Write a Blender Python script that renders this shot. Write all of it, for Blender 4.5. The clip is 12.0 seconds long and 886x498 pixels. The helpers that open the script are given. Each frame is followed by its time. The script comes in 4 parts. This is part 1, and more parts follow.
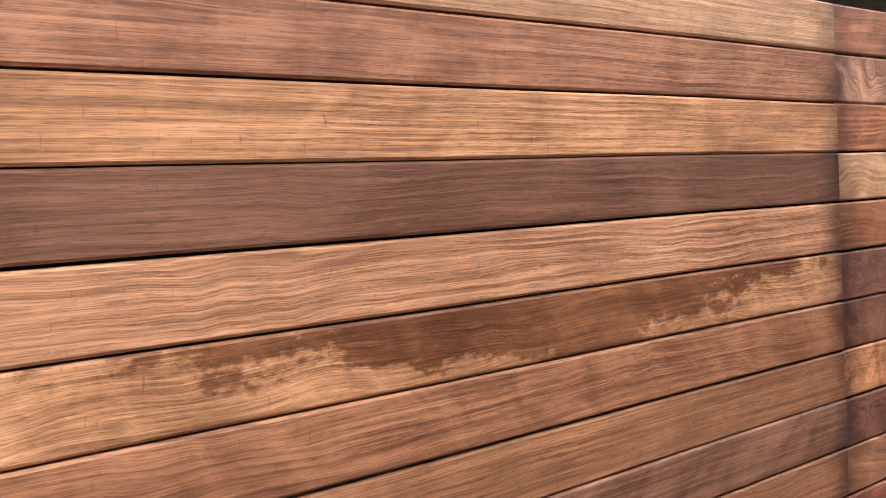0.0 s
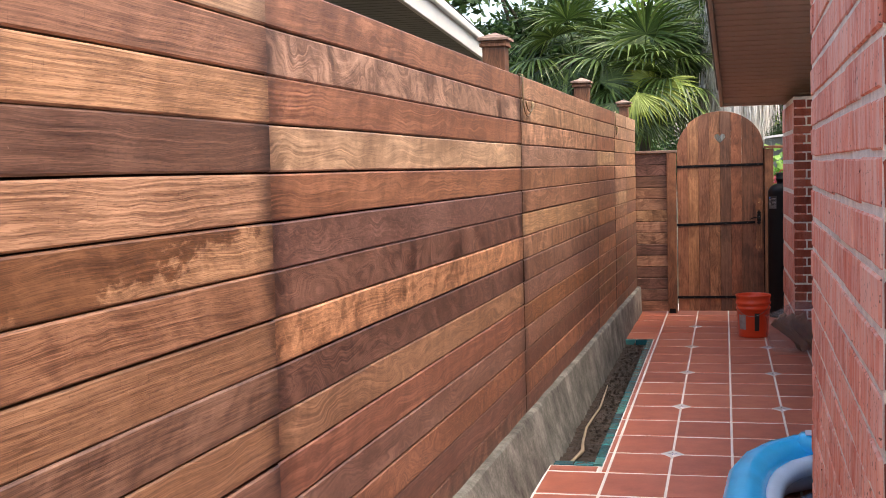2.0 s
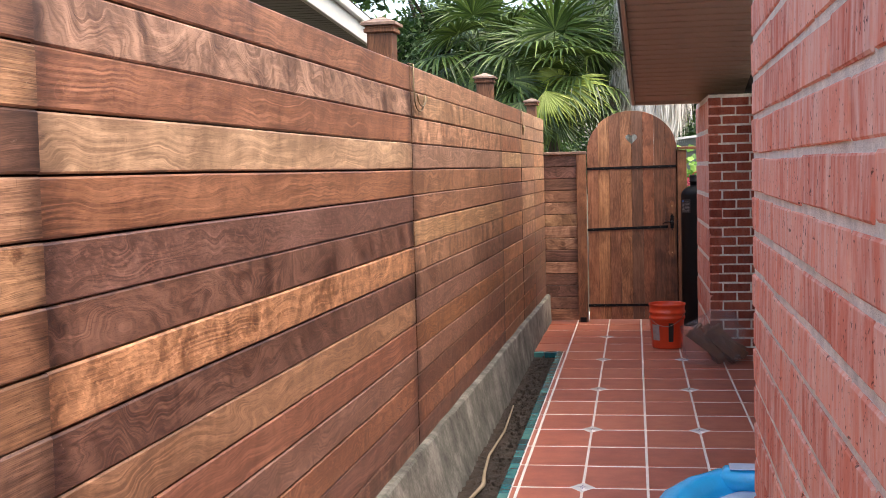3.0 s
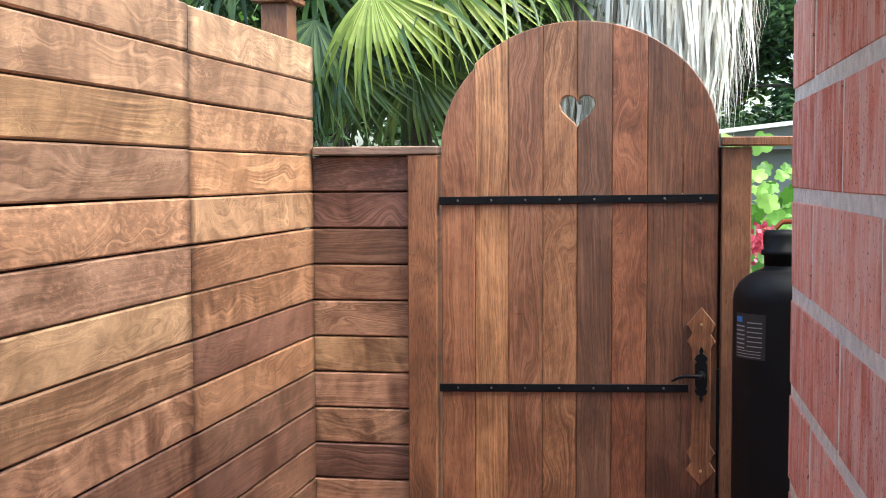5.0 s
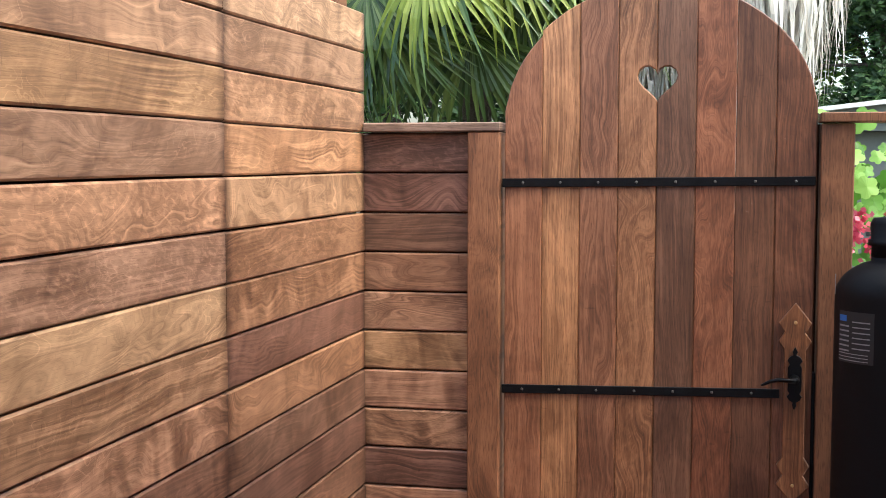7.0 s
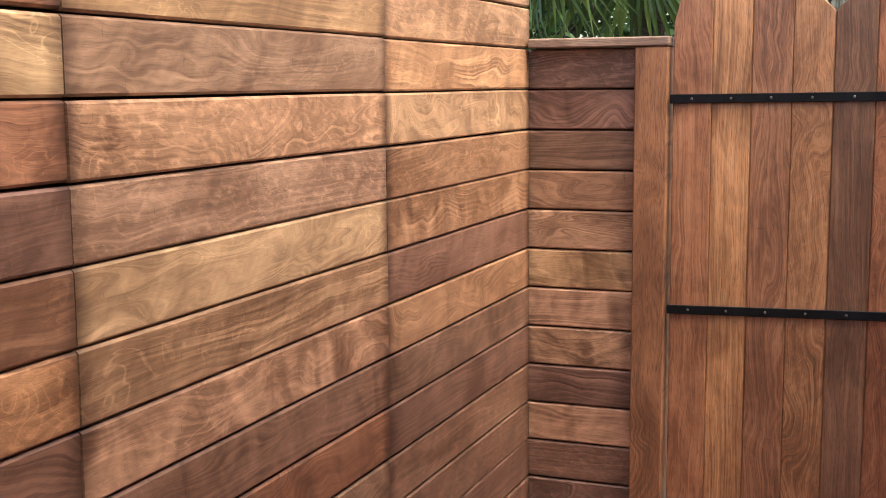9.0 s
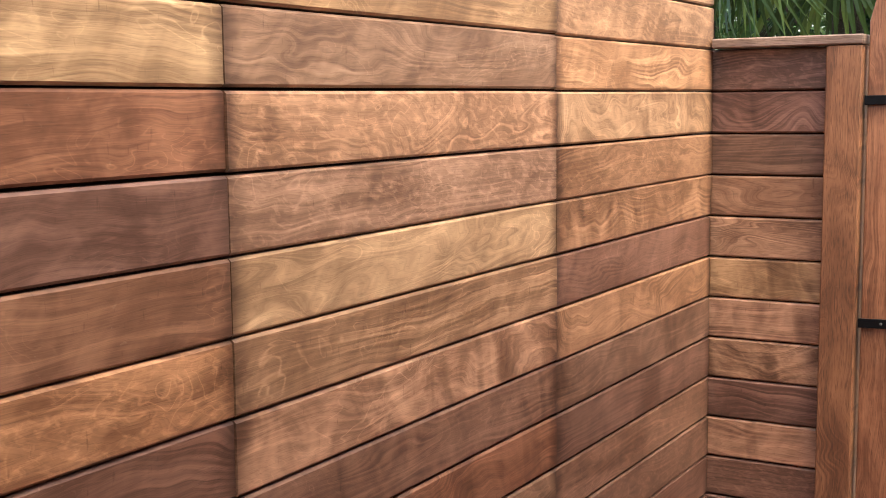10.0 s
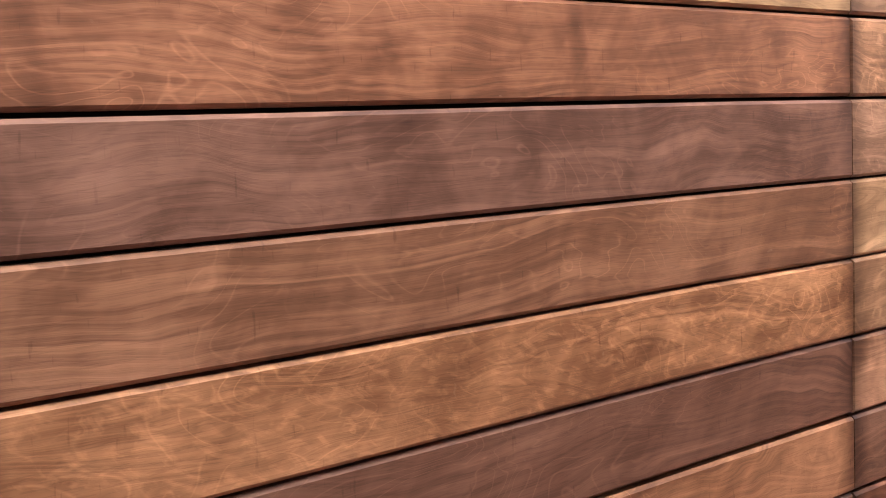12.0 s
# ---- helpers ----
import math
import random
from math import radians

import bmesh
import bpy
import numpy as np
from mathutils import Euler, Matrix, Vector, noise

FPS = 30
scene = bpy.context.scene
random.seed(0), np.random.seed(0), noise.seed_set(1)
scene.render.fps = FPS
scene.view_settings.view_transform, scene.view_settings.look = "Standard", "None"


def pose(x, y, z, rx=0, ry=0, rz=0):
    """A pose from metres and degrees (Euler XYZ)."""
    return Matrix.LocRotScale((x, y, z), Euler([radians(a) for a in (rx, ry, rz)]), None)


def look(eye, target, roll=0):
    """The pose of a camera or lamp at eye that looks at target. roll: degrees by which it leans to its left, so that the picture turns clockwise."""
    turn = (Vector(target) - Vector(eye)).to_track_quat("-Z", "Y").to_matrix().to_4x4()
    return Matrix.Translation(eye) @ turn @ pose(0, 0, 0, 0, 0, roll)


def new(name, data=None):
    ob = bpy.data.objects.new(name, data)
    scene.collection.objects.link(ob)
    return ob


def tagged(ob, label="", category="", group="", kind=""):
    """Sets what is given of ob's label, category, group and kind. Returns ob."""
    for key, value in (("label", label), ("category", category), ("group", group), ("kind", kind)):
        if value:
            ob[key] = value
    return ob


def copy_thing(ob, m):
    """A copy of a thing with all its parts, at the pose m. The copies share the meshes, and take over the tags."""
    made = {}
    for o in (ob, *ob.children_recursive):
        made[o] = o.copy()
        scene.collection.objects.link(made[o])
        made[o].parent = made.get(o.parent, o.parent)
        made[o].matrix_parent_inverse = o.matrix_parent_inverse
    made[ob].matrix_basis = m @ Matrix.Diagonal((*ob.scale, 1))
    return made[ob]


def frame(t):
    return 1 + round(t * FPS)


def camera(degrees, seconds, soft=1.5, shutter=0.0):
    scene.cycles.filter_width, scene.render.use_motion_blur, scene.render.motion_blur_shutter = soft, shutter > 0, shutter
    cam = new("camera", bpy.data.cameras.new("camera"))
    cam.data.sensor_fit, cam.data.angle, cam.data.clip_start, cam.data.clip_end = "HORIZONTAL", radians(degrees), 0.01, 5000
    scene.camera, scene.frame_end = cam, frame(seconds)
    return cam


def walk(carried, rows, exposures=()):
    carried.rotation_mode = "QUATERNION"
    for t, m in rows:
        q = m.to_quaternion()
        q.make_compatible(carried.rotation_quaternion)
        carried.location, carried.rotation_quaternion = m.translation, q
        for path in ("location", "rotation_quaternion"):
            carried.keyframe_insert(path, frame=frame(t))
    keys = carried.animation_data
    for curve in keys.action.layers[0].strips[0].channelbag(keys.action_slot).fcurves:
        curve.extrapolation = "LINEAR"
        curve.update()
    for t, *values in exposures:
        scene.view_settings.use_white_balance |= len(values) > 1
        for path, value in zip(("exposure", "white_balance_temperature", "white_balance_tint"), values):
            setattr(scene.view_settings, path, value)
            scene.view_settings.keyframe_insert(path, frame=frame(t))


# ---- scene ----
cam = camera(40.0, 12.0, soft=0.9)
PATH = [
    (0, (1.336, -12.572, 1.462), (-0.068, -11.15, 1.372), -2.7),
    (0.5, (1.315, -12.674, 1.451), (0.183, -11.027, 1.386), -3.1),
    (1, (1.247, -12.727, 1.428), (0.378, -10.927, 1.353), -2.1),
    (1.5, (1.184, -12.672, 1.408), (0.536, -10.782, 1.302), -1.4),
    (2, (1.096, -12.605, 1.397), (0.612, -10.668, 1.268), -1.4),
    (2.5, (1.064, -12.569, 1.397), (0.695, -10.608, 1.266), -1.4),
    (2.7, (1.066, -12.559, 1.386), (0.729, -10.592, 1.262), -1.5),
    (4.3, (1.1, -4.675, 1.449), (0.675, -2.728, 1.274), -0.4),
    (4.5, (1.132, -4.435, 1.449), (0.724, -2.483, 1.302), -0.4),
    (5, (1.164, -3.754, 1.447), (0.777, -1.795, 1.329), -0.2),
    (5.5, (1.088, -3.557, 1.448), (0.735, -1.592, 1.331), 0.0),
    (6, (1.026, -3.416, 1.44), (0.682, -1.449, 1.326), 0.3),
    (6.5, (1.046, -3.416, 1.438), (0.644, -1.462, 1.306), 0.3),
    (8.3, (1.075, -3.405, 1.412), (0.444, -1.521, 1.222), -0.9),
    (8.5, (1.08, -3.407, 1.411), (0.414, -1.535, 1.185), -1.0),
    (9, (1.098, -3.391, 1.415), (0.355, -1.553, 1.148), -0.4),
    (9.5, (1.102, -3.346, 1.403), (0.195, -1.579, 1.17), 0.2),
    (10, (1.12, -3.323, 1.378), (0.094, -1.622, 1.139), -0.6),
    (10.5, (1.088, -3.334, 1.348), (-0.127, -1.767, 1.09), -0.9),
    (11, (1.025, -3.422, 1.318), (-0.262, -1.911, 1.071), -3.0),
    (11.5, (0.991, -3.498, 1.292), (-0.38, -2.06, 1.064), -3.6),
    (12, (0.952, -3.628, 1.257), (-0.565, -2.338, 1.067), -2.3),
]
walk(cam, [(t, look(eye, target, roll)) for t, eye, target, roll in PATH],
     exposures=[(0.0, 1.6, 7100, 9), (1.5, 1.75, 7000, 11), (2.7, 1.8, 6950, 9), (4.3, 2.25, 6500, 5), (5.2, 2.2, 6150, -4), (6.7, 2.0, 6300, -1), (8.3, 2.07, 6800, 1), (10.5, 2.25, 6900, 3), (12.0, 2.35, 6850, 8)])

# ---- plan: fence face at x = 0, gate face at y = 0, paving at FLOOR ----
FLOOR = -0.12
TOP = 1.864            # top edge of the fence
PITCH = 0.116          # board spacing
JOINTS = (-14.2, -9.90, -6.55, -3.32, -2.04, -1.00, 0.0)   # panel joints along the fence
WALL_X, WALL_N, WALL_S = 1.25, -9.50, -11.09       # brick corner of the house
PIER_X, PIER_N, PIER_S = 1.440, -0.48, -2.15       # brick pier beside the tank
SKEW = -0.0165         # the paving is laid a little out of line with the gate


# ---- world and sun ----
world = bpy.data.worlds.new("overcast_sky")
scene.world = world
world.use_nodes = True
wn = world.node_tree.nodes
sky = wn.new("ShaderNodeTexSky")
sky.sky_type = "NISHITA"
sky.sun_disc = False
sky.sun_elevation = radians(60)
sky.sun_rotation = radians(112)
sky.air_density, sky.dust_density, sky.ozone_density = 1.0, 4.0, 1.0
wn["Background"].inputs["Strength"].default_value = 0.15
world.node_tree.links.new(sky.outputs[0], wn["Background"].inputs["Color"])
sun_data = bpy.data.lights.new("sun", "SUN")
sun_data.energy, sun_data.angle, sun_data.color = 0.6, radians(35), (1.0, 0.94, 0.86)
sun = new("sun", sun_data)
sun.matrix_world = look((4.3, -1.75, 8.0), (0, 0, 0))


# ---- materials ----
class Nodes:
    """A short way to write node trees."""

    def __init__(self, name, rough=0.6):
        self.mat = bpy.data.materials.new(name)
        self.mat.use_nodes = True
        self.t = self.mat.node_tree
        self.bsdf = self.t.nodes["Principled BSDF"]
        self.bsdf.inputs["Roughness"].default_value = rough

    def put(self, socket, value):
        if isinstance(value, bpy.types.NodeSocket):
            self.t.links.new(value, socket)
        elif isinstance(value, (tuple, list)) and len(value) == 3 and socket.type == "RGBA":
            socket.default_value = (*value, 1.0)
        else:
            socket.default_value = value

    def math(self, op, a, b=0.0, c=0.0):
        n = self.t.nodes.new("ShaderNodeMath")
        n.operation = op
        for k, v in enumerate((a, b, c)):
            self.put(n.inputs[k], v)
        return n.outputs[0]

    def coords(self, which="Object"):
        return self.t.nodes.new("ShaderNodeTexCoord").outputs[which]

    def info(self, which):
        return self.t.nodes.new("ShaderNodeObjectInfo").outputs[which]

    def island(self):
        return self.t.nodes.new("ShaderNodeNewGeometry").outputs["Random Per Island"]

    def vec(self, op, a, b):
        n = self.t.nodes.new("ShaderNodeVectorMath")
        n.operation = op
        self.put(n.inputs[0], a)
        self.put(n.inputs[1], b)
        return n.outputs[0]

    def xyz(self, x, y, z):
        n = self.t.nodes.new("ShaderNodeCombineXYZ")
        for k, v in enumerate((x, y, z)):
            self.put(n.inputs[k], v)
        return n.outputs[0]

    def split(self, v):
        n = self.t.nodes.new("ShaderNodeSeparateXYZ")
        self.put(n.inputs[0], v)
        return n.outputs

    def noise(self, v, scale=1.0, detail=4.0, rough=0.55, distort=0.0):
        n = self.t.nodes.new("ShaderNodeTexNoise")
        self.put(n.inputs["Vector"], v)
        for k, val in (("Scale", scale), ("Detail", detail), ("Roughness", rough), ("Distortion", distort)):
            n.inputs[k].default_value = val
        return n.outputs["Fac"]

    def ramp(self, fac, stops):
        n = self.t.nodes.new("ShaderNodeValToRGB")
        self.put(n.inputs[0], fac)
        e = n.color_ramp.elements
        for k, (p, c) in enumerate(stops):
            el = e[k] if k < 2 else e.new(p)
            el.position = p
            el.color = (*(c if isinstance(c, (tuple, list)) else (c, c, c)), 1.0)
        return n.outputs[0]

    def mix(self, fac, a, b, blend="MIX"):
        n = self.t.nodes.new("ShaderNodeMix")
        n.data_type, n.blend_type = "RGBA", blend
        n.clamp_result = False
        self.put(n.inputs[0], fac)
        self.put(n.inputs[6], a)
        self.put(n.inputs[7], b)
        return n.outputs[2]

    def bump(self, height, strength=0.3, distance=0.002):
        n = self.t.nodes.new("ShaderNodeBump")
        n.inputs["Strength"].default_value = strength
        n.inputs["Distance"].default_value = distance
        self.put(n.inputs["Height"], height)
        self.put(self.bsdf.inputs["Normal"], n.outputs[0])

    def color(self, c):
        self.put(self.bsdf.inputs["Base Color"], c)
        return self


def plain(name, color, rough=0.5, metal=0.0, vary=0.25, scale=8.0, relief=0.15, distance=0.002):
    """A surface of one colour with two scales of variation and a fine relief."""
    m = Nodes(name, rough)
    p = m.coords()
    big, fine = m.noise(p, scale, 5), m.noise(p, scale * 14, 4)
    f = m.math("ADD", m.math("MULTIPLY", big, 0.65), m.math("MULTIPLY", fine, 0.35))
    g = m.ramp(f, [(0.3, 1.0 - vary), (0.7, 1.0 + vary)])
    m.color(m.mix(1.0, color, g, "MULTIPLY"))
    m.bsdf.inputs["Metallic"].default_value = metal
    m.put(m.bsdf.inputs["Roughness"], m.math("ADD", rough - 0.1, m.math("MULTIPLY", big, 0.2)))
    m.bump(fine, relief, distance)
    return m.mat


def wood_material(name, rough=0.5, figure=1.0, tint=None, ends=False, upright=False, fine=1.0, swing=0.0, bendy=1.0, vein_pitch=150.0, barred=1.0, pored=0.62, ringed=1.0, reach=7.0, blotchy=1.15, wispy=0.0):
    """Oiled hardwood: grain runs along each board's own x; the colour of each board is its object colour."""
    m = Nodes(name, rough)
    p = m.coords()
    if upright:
        q = m.split(p)
        p = m.xyz(q[2], q[1], q[0])
    r = m.info("Random")
    col = m.info("Color") if tint is None else tint
    off = m.xyz(m.math("MULTIPLY", r, 37.0), m.math("MULTIPLY", r, 19.0), m.math("MULTIPLY", r, 53.0))
    v = m.vec("ADD", p, off)
    # slow bending of the grain, with eyes where it doubles back
    s = m.split(v)
    bend = m.noise(m.vec("MULTIPLY", v, (2.3, 1.0, 5.0)), 1.0, 2.0, 0.45, 0.9)
    some = m.math("FRACT", m.math("MULTIPLY", r, 17.31))
    other = m.math("FRACT", m.math("MULTIPLY", r, 71.7))
    z2 = m.math("ADD", s[2], m.math("MULTIPLY", m.math("SUBTRACT", bend, 0.5), m.math("ADD", (0.03 + 0.06 * swing) * bendy, m.math("MULTIPLY", m.math("MULTIPLY", other, other), (0.22 + 0.20 * swing) * bendy))))
    # growth rings as fine contour lines of that bending
    jitter = m.noise(m.xyz(m.math("MULTIPLY", s[0], 1.2), s[1], m.math("MULTIPLY", z2, 60.0)), 1.0, 2.0)
    rings = m.math("SINE", m.math("ADD", m.math("MULTIPLY", z2, 470.0), m.math("MULTIPLY", jitter, 14.0)))
    strong = m.noise(m.vec("MULTIPLY", v, (3.0, 1.0, 11.0)), 1.0, 2.0)
    rings = m.math("MULTIPLY", rings, m.ramp(strong, [(0.44, 0.015 * ringed), (0.68, 0.135 * ringed)]))
    lines = m.noise(m.xyz(m.math("MULTIPLY", s[0], 1.1), s[1], m.math("MULTIPLY", z2, 95.0)), 1.0, 4.0, 0.65, 0.2)
    fibre = m.noise(m.xyz(m.math("MULTIPLY", s[0], 7.0), s[1], m.math("MULTIPLY", z2, 520.0)), 1.0, 2.0, 0.6)
    pores = m.noise(m.xyz(m.math("MULTIPLY", s[0], 34.0), s[1], m.math("MULTIPLY", s[2], 560.0)), 1.0, 1.0, 0.5)
    # figure: soft bands across the grain, strong on some boards
    curl = m.noise(m.xyz(m.math("ADD", m.math("MULTIPLY", s[0], 9.0), m.math("MULTIPLY", z2, m.math("MULTIPLY", m.math("SUBTRACT", other, 0.5), 22.0))), s[1], m.math("MULTIPLY", z2, 7.0)), 1.0, 3.0, 0.55, 0.9)
    blotch = m.noise(m.vec("MULTIPLY", v, (3.0, 1.0, 6.5)), 1.0, 4.0, 0.6, 0.9)
    amount = m.math("MULTIPLY", m.math("ADD", m.math("MULTIPLY", m.math("MULTIPLY", some, some), 1.2), 0.22), figure)

    def part_of(x, k):
        return m.math("MULTIPLY", m.math("SUBTRACT", x, 0.5), k)

    f = m.math("ADD", 0.5, part_of(lines, 0.85 * fine))
    f = m.math("ADD", f, rings)
    f = m.math("ADD", f, part_of(fibre, 0.8 * fine))
    f = m.math("ADD", f, m.math("MULTIPLY", part_of(curl, 1.25), amount))
    f = m.math("ADD", f, part_of(blotch, blotchy))
    if swing:
        # pale veins that follow the bent grain, and bright flecks on a few boards
        wave = m.math("SINE", m.math("ADD", m.math("MULTIPLY", z2, vein_pitch), m.math("MULTIPLY", jitter, 9.0)))
        vein = m.math("MULTIPLY", m.ramp(wave, [(0.25, 0.0), (0.98, 1.0)]), m.ramp(m.noise(m.vec("MULTIPLY", v, (4.0, 1.0, 8.0)), 1.0, 3.0, 0.6, 0.6), [(0.42, 0.0), (0.66, 0.34)]))
        f = m.math("ADD", f, m.math("MULTIPLY", vein, swing))
        fleck = m.noise(m.xyz(m.math("ADD", m.math("MULTIPLY", s[0], 38.0), m.math("MULTIPLY", s[2], 30.0)), 0.0, m.math("MULTIPLY", s[2], 62.0)), 1.0, 3.0, 0.6, 0.8)
        few = m.ramp(m.math("FRACT", m.math("MULTIPLY", r, 29.3)), [(0.70, 0.0), (0.88, 1.0)])
        f = m.math("ADD", f, m.math("MULTIPLY", m.math("MULTIPLY", m.ramp(fleck, [(0.50, 0.0), (0.70, 0.34)]), few), swing))
        nick = m.noise(m.xyz(m.math("MULTIPLY", s[0], 120.0), 0.0, m.math("MULTIPLY", s[2], 26.0)), 1.0, 2.0, 0.5)
        f = m.math("SUBTRACT", f, m.ramp(nick, [(0.66, 0.0), (0.74, 0.14)]))
        f = m.math("SUBTRACT", f, 0.03)
    if wispy:
        # thin pale curls, and slanting bands of sheen painted into the colour across the grain
        loops = m.noise(m.vec("MULTIPLY", v, (4.5, 1.0, 10.0)), 1.0, 2.0, 0.5, 1.3)
        curls = m.ramp(m.math("ABSOLUTE", m.math("SINE", m.math("MULTIPLY", loops, 34.0))), [(0.0, 1.0), (0.30, 0.0)])
        where = m.ramp(m.noise(m.vec("ADD", m.vec("MULTIPLY", v, (3.2, 1.0, 9.0)), (9.0, 3.0, 1.0)), 1.0, 3.0), [(0.46, 0.0), (0.62, 1.0)])
        f = m.math("ADD", f, m.math("MULTIPLY", m.math("MULTIPLY", curls, where), 0.20 * wispy))
        slope = m.math("MULTIPLY", m.math("SUBTRACT", some, 0.5), 26.0)
        sheen = m.noise(m.xyz(m.math("ADD", m.math("MULTIPLY", s[0], 13.0), m.math("MULTIPLY", s[2], slope)), 0.0, m.math("MULTIPLY", s[2], 5.0)), 1.0, 3.0, 0.55, 0.5)
        f = m.math("ADD", f, part_of(sheen, 0.55 * wispy))
    bars = m.noise(m.xyz(m.math("ADD", m.math("MULTIPLY", s[0], 11.0), m.math("MULTIPLY", s[2], 1.5)), 0.0, m.math("MULTIPLY", r, 90.0)), 1.0, 2.0, 0.5)
    f = m.math("SUBTRACT", f, m.math("MULTIPLY", m.ramp(bars, [(0.58, 0.0), (0.66, 0.24 * barred)]), some))
    g = m.ramp(f, [(0.0, (0.25, 0.20, 0.18)), (0.38, (0.70, 0.66, 0.64)), (0.58, (1.08, 1.08, 1.08)), (1.0, (1.80, 1.90, 1.96))])
    c = m.mix(1.0, col, g, "MULTIPLY")
    c = m.mix(m.math("MULTIPLY", m.ramp(pores, [(0.56, 0.0), (0.66, 1.0)]), pored), c, m.mix(1.0, c, (0.36, 0.30, 0.27), "MULTIPLY"))
    # moisture stain that has crept in from the sawn ends
    at = m.t.nodes.new("ShaderNodeAttribute")
    at.attribute_name = "end_distance"
    d = at.outputs["Fac"] if ends else 5.0
    creep = m.noise(m.vec("MULTIPLY", v, (10.0, 1.0, 22.0)), 1.0, 3.0)
    wet = m.ramp(m.math("ADD", m.math("MULTIPLY", d, reach), m.math("MULTIPLY", creep, 0.55)), [(0.30, 1.0), (0.85, 0.0)])
    c = m.mix(m.math("MULTIPLY", wet, m.math("ADD", 0.6, m.math("MULTIPLY", other, 0.4))), c, m.mix(1.0, c, (0.24, 0.20, 0.19), "MULTIPLY"))
    # water marks: dark patches with a crisp edge
    mark = m.noise(m.vec("ADD", m.vec("MULTIPLY", v, (1.3, 1.0, 9.0)), (4.0, 2.0, 7.0)), 1.0, 5.0, 0.62, 0.4)
    c = m.mix(m.math("MULTIPLY", m.ramp(mark, [(0.63, 0.0), (0.68, 1.0)]), 0.5), c, m.mix(1.0, c, (0.42, 0.34, 0.30), "MULTIPLY"))
    # one broad stain with a ragged edge, on boards that carry it
    pat = m.t.nodes.new("ShaderNodeAttribute")
    pat.attribute_type, pat.attribute_name = "OBJECT", "patch"
    q = m.math("SUBTRACT", 1.0, m.math("ABSOLUTE", m.math("DIVIDE", m.math("SUBTRACT", m.split(p)[0], 1.12), 1.0)))
    low = m.math("ADD", q, m.math("MULTIPLY", m.split(p)[2], 6.0))
    rag = m.noise(m.vec("MULTIPLY", v, (6.0, 1.0, 14.0)), 1.0, 6.0, 0.7)
    msk = m.ramp(m.math("ADD", m.math("MULTIPLY", low, 0.5), m.math("MULTIPLY", m.math("SUBTRACT", rag, 0.5), 1.1)), [(0.20, 0.0), (0.29, 0.85)])
    c = m.mix(m.math("MULTIPLY", msk, pat.outputs["Fac"]), c, m.mix(1.0, c, (0.32, 0.22, 0.15), "MULTIPLY"))
    # pale scuffs and dust
    scuff = m.noise(m.vec("MULTIPLY", v, (22.0, 1.0, 30.0)), 1.0, 3.0, 0.7, 2.0)
    c = m.mix(m.math("MULTIPLY", m.ramp(scuff, [(0.70, 0.0), (0.80, 1.0)]), 0.25), c, (0.55, 0.40, 0.30))
    m.color(c)
    m.put(m.bsdf.inputs["Roughness"], m.math("ADD", rough - 0.08, m.math("MULTIPLY", blotch, 0.2)))
    h = m.math("ADD", m.math("MULTIPLY", fibre, 0.5), m.math("MULTIPLY", lines, 0.7))
    m.bump(h, 0.22, 0.0015)
    return m.mat


WOOD = wood_material("oiled_hardwood", 0.46, ends=True, fine=0.6, swing=0.9, pored=0.4, ringed=1.1, reach=4.6, blotchy=0.9, wispy=0.6)
FIGURED_WOOD = wood_material("figured_hardwood", 0.46, 0.8, ends=True, fine=0.40, swing=0.85, bendy=0.85, vein_pitch=110.0, barred=1.0, pored=0.25, ringed=0.95, reach=15.0, blotchy=0.8, wispy=1.05)
STRAIGHT_WOOD = wood_material("straight_grained_hardwood", 0.46, 0.45, ends=True, fine=1.1, swing=0.25, bendy=0.22, barred=0.25, pored=0.45, ringed=1.0, reach=5.0, blotchy=0.6)
WOOD_GATE = wood_material("gate_hardwood", 0.46, 0.45, fine=0.95, swing=0.5, bendy=0.8, pored=0.5, ringed=0.95, barred=0.4)
POST_WOOD = wood_material("stained_post_wood", 0.55, 0.15, (0.21, 0.088, 0.041), upright=True, fine=0.45)
CAP_WOOD = wood_material("weathered_cap_wood", 0.65, 0.15, (0.30, 0.20, 0.15))
# sheets of this near-black colour put shade into the gaps they back
GAP_SHADE = plain("gap_shade_backing", (0.042, 0.019, 0.012), 0.8)
IRON = plain("black_iron", (0.012, 0.012, 0.014), 0.42, 0.6, 0.4, 20, 0.3)
SCREW = plain("dull_screw", (0.12, 0.115, 0.11), 0.45, 0.8, 0.1)
STEEL = plain("steel_screw", (0.30, 0.29, 0.28), 0.4, 1.0, 0.1)
BRASS = plain("brass_screw", (0.75, 0.55, 0.25), 0.3, 1.0, 0.1)
WIRE = plain("galvanised_wire", (0.26, 0.20, 0.12), 0.4, 0.9, 0.3)
SOFFIT = plain("brown_soffit", (0.44, 0.365, 0.295), 0.6, 0.0, 0.12, 3)
SOFFIT_GREY = plain("grey_soffit", (0.24, 0.22, 0.19), 0.6, 0.0, 0.12, 3)
FASCIA = plain("white_fascia", (0.72, 0.69, 0.62), 0.5, 0.0, 0.08, 4)
ROOFING = plain("roof_shingle", (0.09, 0.08, 0.075), 0.9, 0.0, 0.35, 9, 0.6, 0.006)
TANK = plain("black_tank", (0.006, 0.006, 0.007), 0.55, 0.0, 0.3, 12, 0.2)
for dull in (TANK, IRON):
    dull.node_tree.nodes["Principled BSDF"].inputs["Specular IOR Level"].default_value = 0.18
RED_PLASTIC = plain("red_plastic", (0.55, 0.02, 0.02), 0.4)
ORANGE = plain("orange_plastic", (0.80, 0.085, 0.028), 0.36, 0.0, 0.12, 6, 0.05)
